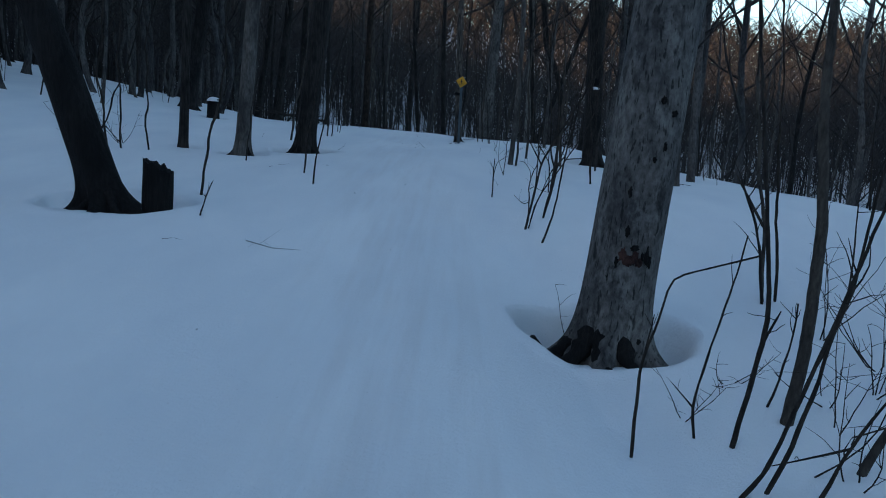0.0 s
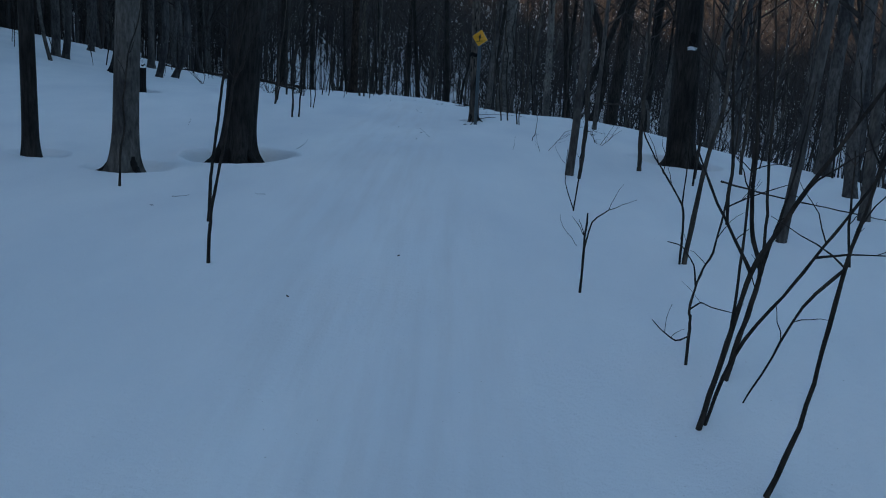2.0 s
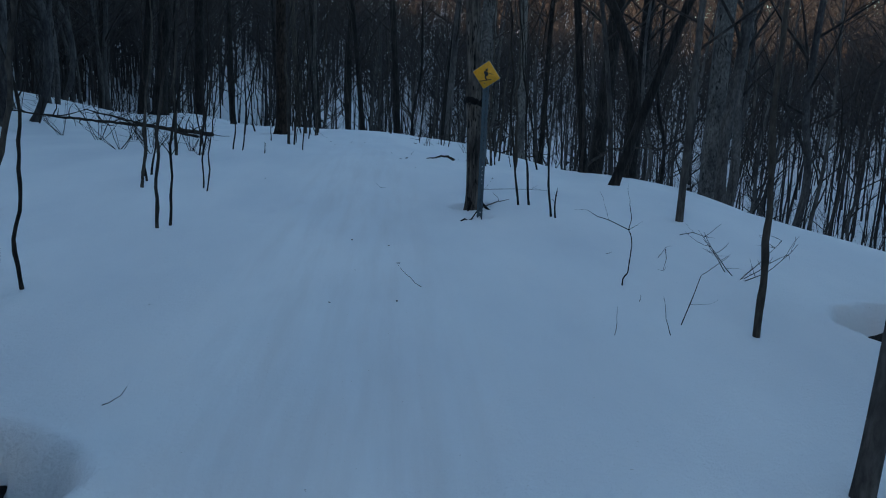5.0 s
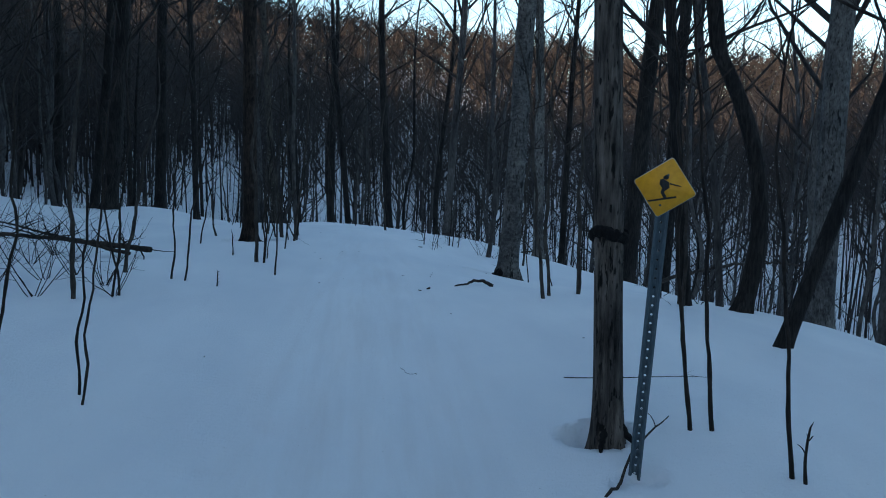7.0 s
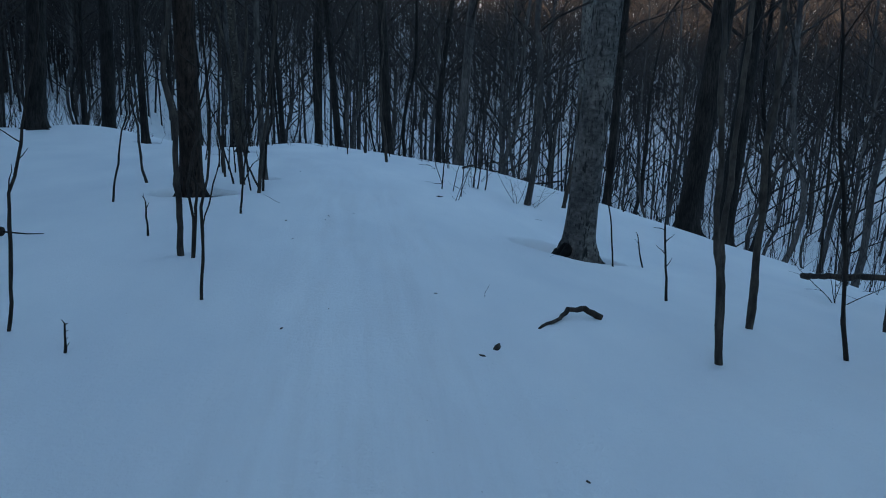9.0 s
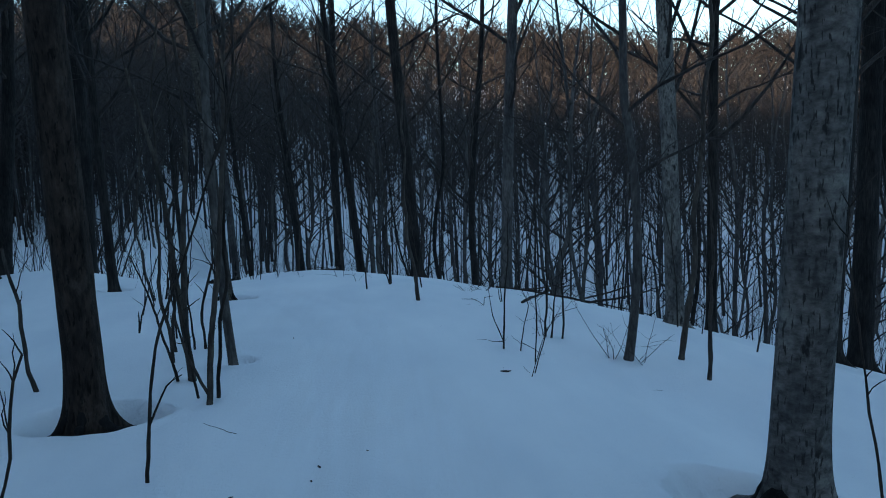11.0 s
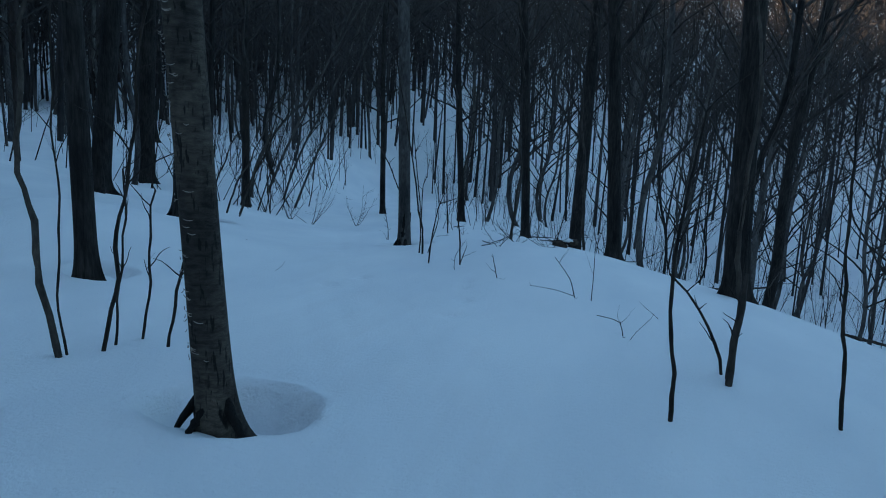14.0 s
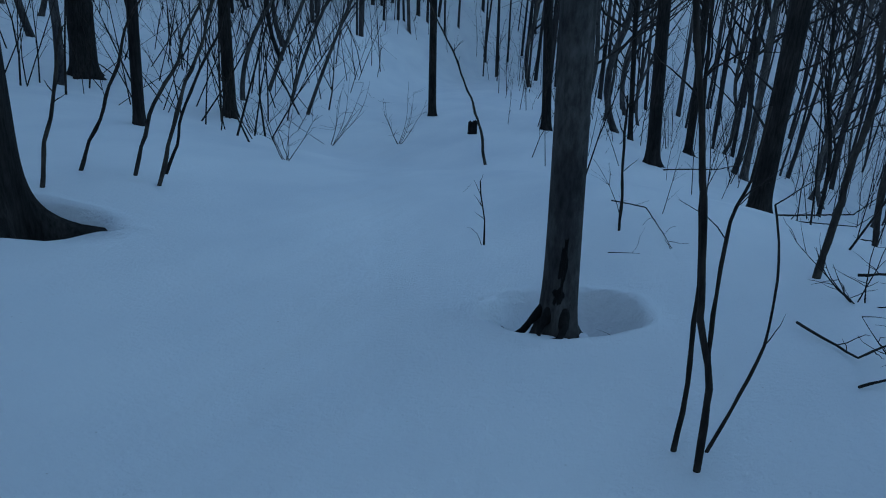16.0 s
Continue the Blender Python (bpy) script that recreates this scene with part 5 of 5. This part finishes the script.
def stuff(name, pieces, material, label, category):
    v, f, n = [], [], 0
    for a, b in pieces:
        v.append(a)
        f.append(b + n)
        n += len(a)
    me = bpy.data.meshes.new(name)
    me.from_pydata(np.concatenate(v).tolist(), [], np.concatenate(f).tolist())
    me.update()
    return tagged(linked(name, me, material), label, category, kind="stuff")


wood = np.random.RandomState(5)


def woodland(n, xr, yr, test):
    """Random places in the woods that pass the test."""
    x, y = wood.uniform(*xr, n), wood.uniform(*yr, n)
    keep = test(x, y)
    return x[keep], y[keep]


def clear_of_trail(x, y):
    off = x - trail_x(y)
    near = np.where(y < 44, (off < 5.2) & (off > -7.5), (off < 6.5) & (off > -6.0))
    near = near & (y > -30) & (y < 60)
    near = near | ((np.abs(off) < 2.5) & (y > 55) & (y < 85))
    before = (y < 4) & (np.abs(x) < 8) & (y > -10)
    return ~(near | before)


def far_trees(x, y, size, twigs, spread_up, thick=1.0, bushy=1.0, fine=0):
    n = len(x)
    z = ground(x, y)
    h = size * wood.uniform(0.62, 1.3, n)
    base = np.stack([x, y, z - 0.3], 1)
    tip = base + np.stack([h * wood.normal(0, 0.045, n), h * wood.normal(0, 0.045, n), h * 0.9], 1)
    r = h * wood.uniform(0.0035, 0.0095, n) * thick
    out = [cones(base, tip, r, 5)]
    f = wood.uniform(spread_up, 0.97, (n, twigs))
    g = wood.uniform(0, 6.283, (n, twigs))
    up = wood.uniform(0.4, 1.5, (n, twigs))
    ln = h[:, None] * wood.uniform(0.10, 0.26, (n, twigs)) * (0.45 + 0.75 * np.sin(np.pi * np.clip(f * 1.08 - 0.2, 0.0, 0.85)))
    b = base[:, None, :] + (tip - base)[:, None, :] * f[..., None]
    w = np.stack([np.cos(g), np.sin(g), up], -1)
    w /= np.linalg.norm(w, axis=-1)[..., None]
    t = b + w * ln[..., None]
    rb = ln * 0.011 * bushy + 0.004
    out.append(cones(b.reshape(-1, 3), t.reshape(-1, 3), rb.reshape(-1)))
    b2 = b + (t - b) * wood.uniform(0.3, 0.8, (n, twigs))[..., None]
    w2 = w + wood.normal(0, 0.7, w.shape)
    w2 /= np.linalg.norm(w2, axis=-1)[..., None]
    t2 = b2 + w2 * (ln * 0.6)[..., None]
    out.append(cones(b2.reshape(-1, 3), t2.reshape(-1, 3), rb.reshape(-1) * 0.65))
    for _ in range(fine):
        b3 = b2 + (t2 - b2) * wood.uniform(0.2, 0.9, (n, twigs))[..., None]
        w3 = w2 + wood.normal(0, 0.8, w.shape)
        w3 /= np.linalg.norm(w3, axis=-1)[..., None]
        out.append(cones(b3.reshape(-1, 3), (b3 + w3 * (ln * 0.45)[..., None]).reshape(-1, 3), rb.reshape(-1) * 0.45))
    return out


# nearer woods: separate trees from a few grown kinds
KINDS = []
for k, (bark, r0, hh, bend, low) in enumerate(((MAPLE, 0.135, 17, 0.25, 0.22), (GREY, 0.085, 15, -0.3, 0.16), (YOUNG, 0.115, 16, 0.12, 0.2), (YOUNG, 0.07, 14, 0.35, 0.12),
                                               (GREY, 0.045, 11, -0.2, 0.14), (YOUNG, 0.095, 15, -0.45, 0.14), (MAPLE, 0.06, 13, 0.4, 0.12))):
    kt = tree(40.0 + 5.0 * k, 20.0 + 3.0 * k, r0, hh, (0.03 * (k % 3 - 1), 0.01), bark, bow=bend, roots=4, label=LABELS[bark.name], coarse=True, low=low)
    tagged(kt, group="trees in the woods")
    KINDS.append(kt)


def place_copies(count, xr, yr, min_gap):
    got = []
    tries = 0
    rng = random.Random(3 + count + int(xr[0]))
    while len(got) < count and tries < 20000:
        tries += 1
        x, y = rng.uniform(*xr), rng.uniform(*yr)
        if not bool(clear_of_trail(np.array([x]), np.array([y]))[0]):
            continue
        if any((x - a)**2 + (y - b)**2 < min_gap**2 for a, b in got):
            continue
        got.append((x, y))
        k = KINDS[rng.choice((0, 1, 1, 2, 2, 3, 3, 4, 5, 5, 6))]
        s = rng.uniform(0.75, 1.2)
        m = Matrix.Translation((x, y, height(x, y))) @ Matrix.Rotation(rng.uniform(0, 6.28), 4, 'Z') @ \
            Matrix.Rotation(rng.gauss(0, 0.05), 4, 'X') @ Matrix.Diagonal((s, s, s * rng.uniform(0.9, 1.1), 1))
        copy_thing(k, m)


place_copies(92, (2.0, 30.0), (8.0, 82.0), 2.2)
place_copies(75, (-26.0, 2.0), (8.0, 82.0), 1.4)
place_copies(70, (-28.0, -8.0), (10.0, 45.0), 1.3)

# whips and brush under the trees


def whips(base, way, length, r, bend, rings=5):
    """Many thin bent stems at once, each a tapering three-sided tube."""
    n = len(base)
    v, rows = [], []
    for k in range(rings):
        q = k / (rings - 1)
        p = base + way * (length * q)[:, None] + bend * (q * q)
        rr = r * (1 - 0.8 * q)
        for j in range(3):
            g = 2.0944 * j
            v.append(p + np.stack([np.cos(g) * rr, np.sin(g) * rr, 0 * rr], 1))
        rows.append(p)
    v = np.stack(v, 1).reshape(-1, 3)
    o = np.arange(n)[:, None] * (rings * 3)
    f = []
    for k in range(rings - 1):
        for j in range(3):
            a, b = k * 3 + j, k * 3 + (j + 1) % 3
            f += [np.concatenate([o + a, o + b, o + b + 3], 1), np.concatenate([o + a, o + b + 3, o + a + 3], 1)]
    return (v, np.concatenate(f, 0)), rows


def brush(x, y, low, high, lean, thick=1.0, forks=6):
    """Leaning, bent and forking whips at the places given."""
    n = len(x)
    base = np.stack([x, y, ground(x, y) - 0.08], 1)
    ln = wood.uniform(low, high, n)
    way = np.stack([wood.normal(0, lean, n), wood.normal(0, lean, n), np.ones(n)], 1)
    way /= np.linalg.norm(way, axis=1)[:, None]
    bend = np.stack([wood.normal(0, 0.13, n), wood.normal(0, 0.13, n), -np.abs(wood.normal(0, 0.08, n))], 1) * ln[:, None]
    r = (0.003 + 0.0042 * ln * wood.uniform(0.6, 1.3, n)) * thick
    main, rows = whips(base, way, ln, r, bend)
    out = [main]
    for _ in range(forks):
        k = wood.randint(1, 4)
        w = way + wood.normal(0, 0.6, (n, 3)) + np.array([0, 0, 0.2])
        w /= np.linalg.norm(w, axis=1)[:, None]
        l2 = ln * wood.uniform(0.14, 0.42, n)
        sub, rows2 = whips(rows[k], w, l2, r * 0.42, bend * 0.25, 3)
        out.append(sub)
        w3 = w + wood.normal(0, 0.7, (n, 3))
        out.append(whips(rows2[1], w3 / np.linalg.norm(w3, axis=1)[:, None], l2 * 0.5, r * 0.25, bend * 0.1, 2)[0])
    return out


bx, by = woodland(3300, (-28, 36), (6, 92), lambda x, y: clear_of_trail(x, y) & (wood.uniform(0, 1, len(x)) < 0.5))
stuff("underbrush", brush(bx, by, 0.7, 4.6, 0.14), TWIG, "dense bare whips and brush under the trees", "underbrush")
# the thicket of leaning poles beside the trail's far end
lx, ly = woodland(260, (-19, -9), (53, 72), lambda x, y: (x - trail_x(y) < -1.6) & (x - trail_x(y) > -7.0))
stuff("leaning_thicket", brush(lx, ly, 1.5, 4.2, 0.42, 1.1, 4), TWIG, "thicket of thin bare poles leaning towards the trail", "underbrush")
rx, ry = woodland(170, (-8, 6), (50, 74), lambda x, y: (x - trail_x(y) > 2.2) & (x - trail_x(y) < 7.5))
stuff("bare_thicket", brush(rx, ry, 0.8, 3.2, 0.25, 0.9, 5), TWIG, "thin bare brush in the snow beside the trail", "underbrush")

# the woods over the valley and up the hillsides
fx, fy = woodland(2100, (-75, 90), (-5, 150), lambda x, y: clear_of_trail(x, y) & ((y > 80) | (x > 28) | (x < -22)))
stuff("valley_woods", far_trees(fx, fy, 16.5, 24, 0.50, 0.85, 0.9, 2), VALLEY_BARK, "bare leafless woods across the snowy valley", "woods")
hx, hy = woodland(13500, (-260, 260), (50, 330), lambda x, y: (np.hypot(x, y - 20) > 118 - 50 * smooth((-x / y - 0.05) / 0.3)) & (np.hypot(x, y - 20) < 268) & (np.abs(x) < y * 0.75 + 30))
stuff("hillside_woods", far_trees(hx, hy, 14.0, 26, 0.08, 1.4, 3.8), FAR_BARK, "bare woods on the far hillside, its top in low sun", "woods")
sx, sy = woodland(2000, (-110, 60), (-150, 60), lambda x, y: (clear_of_trail(x, y)) & (((x < -22) & (y < 60)) | (y < -12)))
stuff("uphill_woods", far_trees(sx, sy, 16.0, 16, 0.3, 1.2, 2.0), FAR_BARK, "bare woods on the bank above the trail", "woods")

gx2, gy2 = woodland(380, (-50, -9), (70, 125), lambda x, y: (np.abs(x - trail_x(y)) > 3.0) & (x < -0.12 * y))
stuff("hollow_woods", far_trees(gx2, gy2, 12.5, 30, 0.28, 1.0, 1.2, 1), VALLEY_BARK, "dense bare young woods in the hollow beyond the trail", "woods")
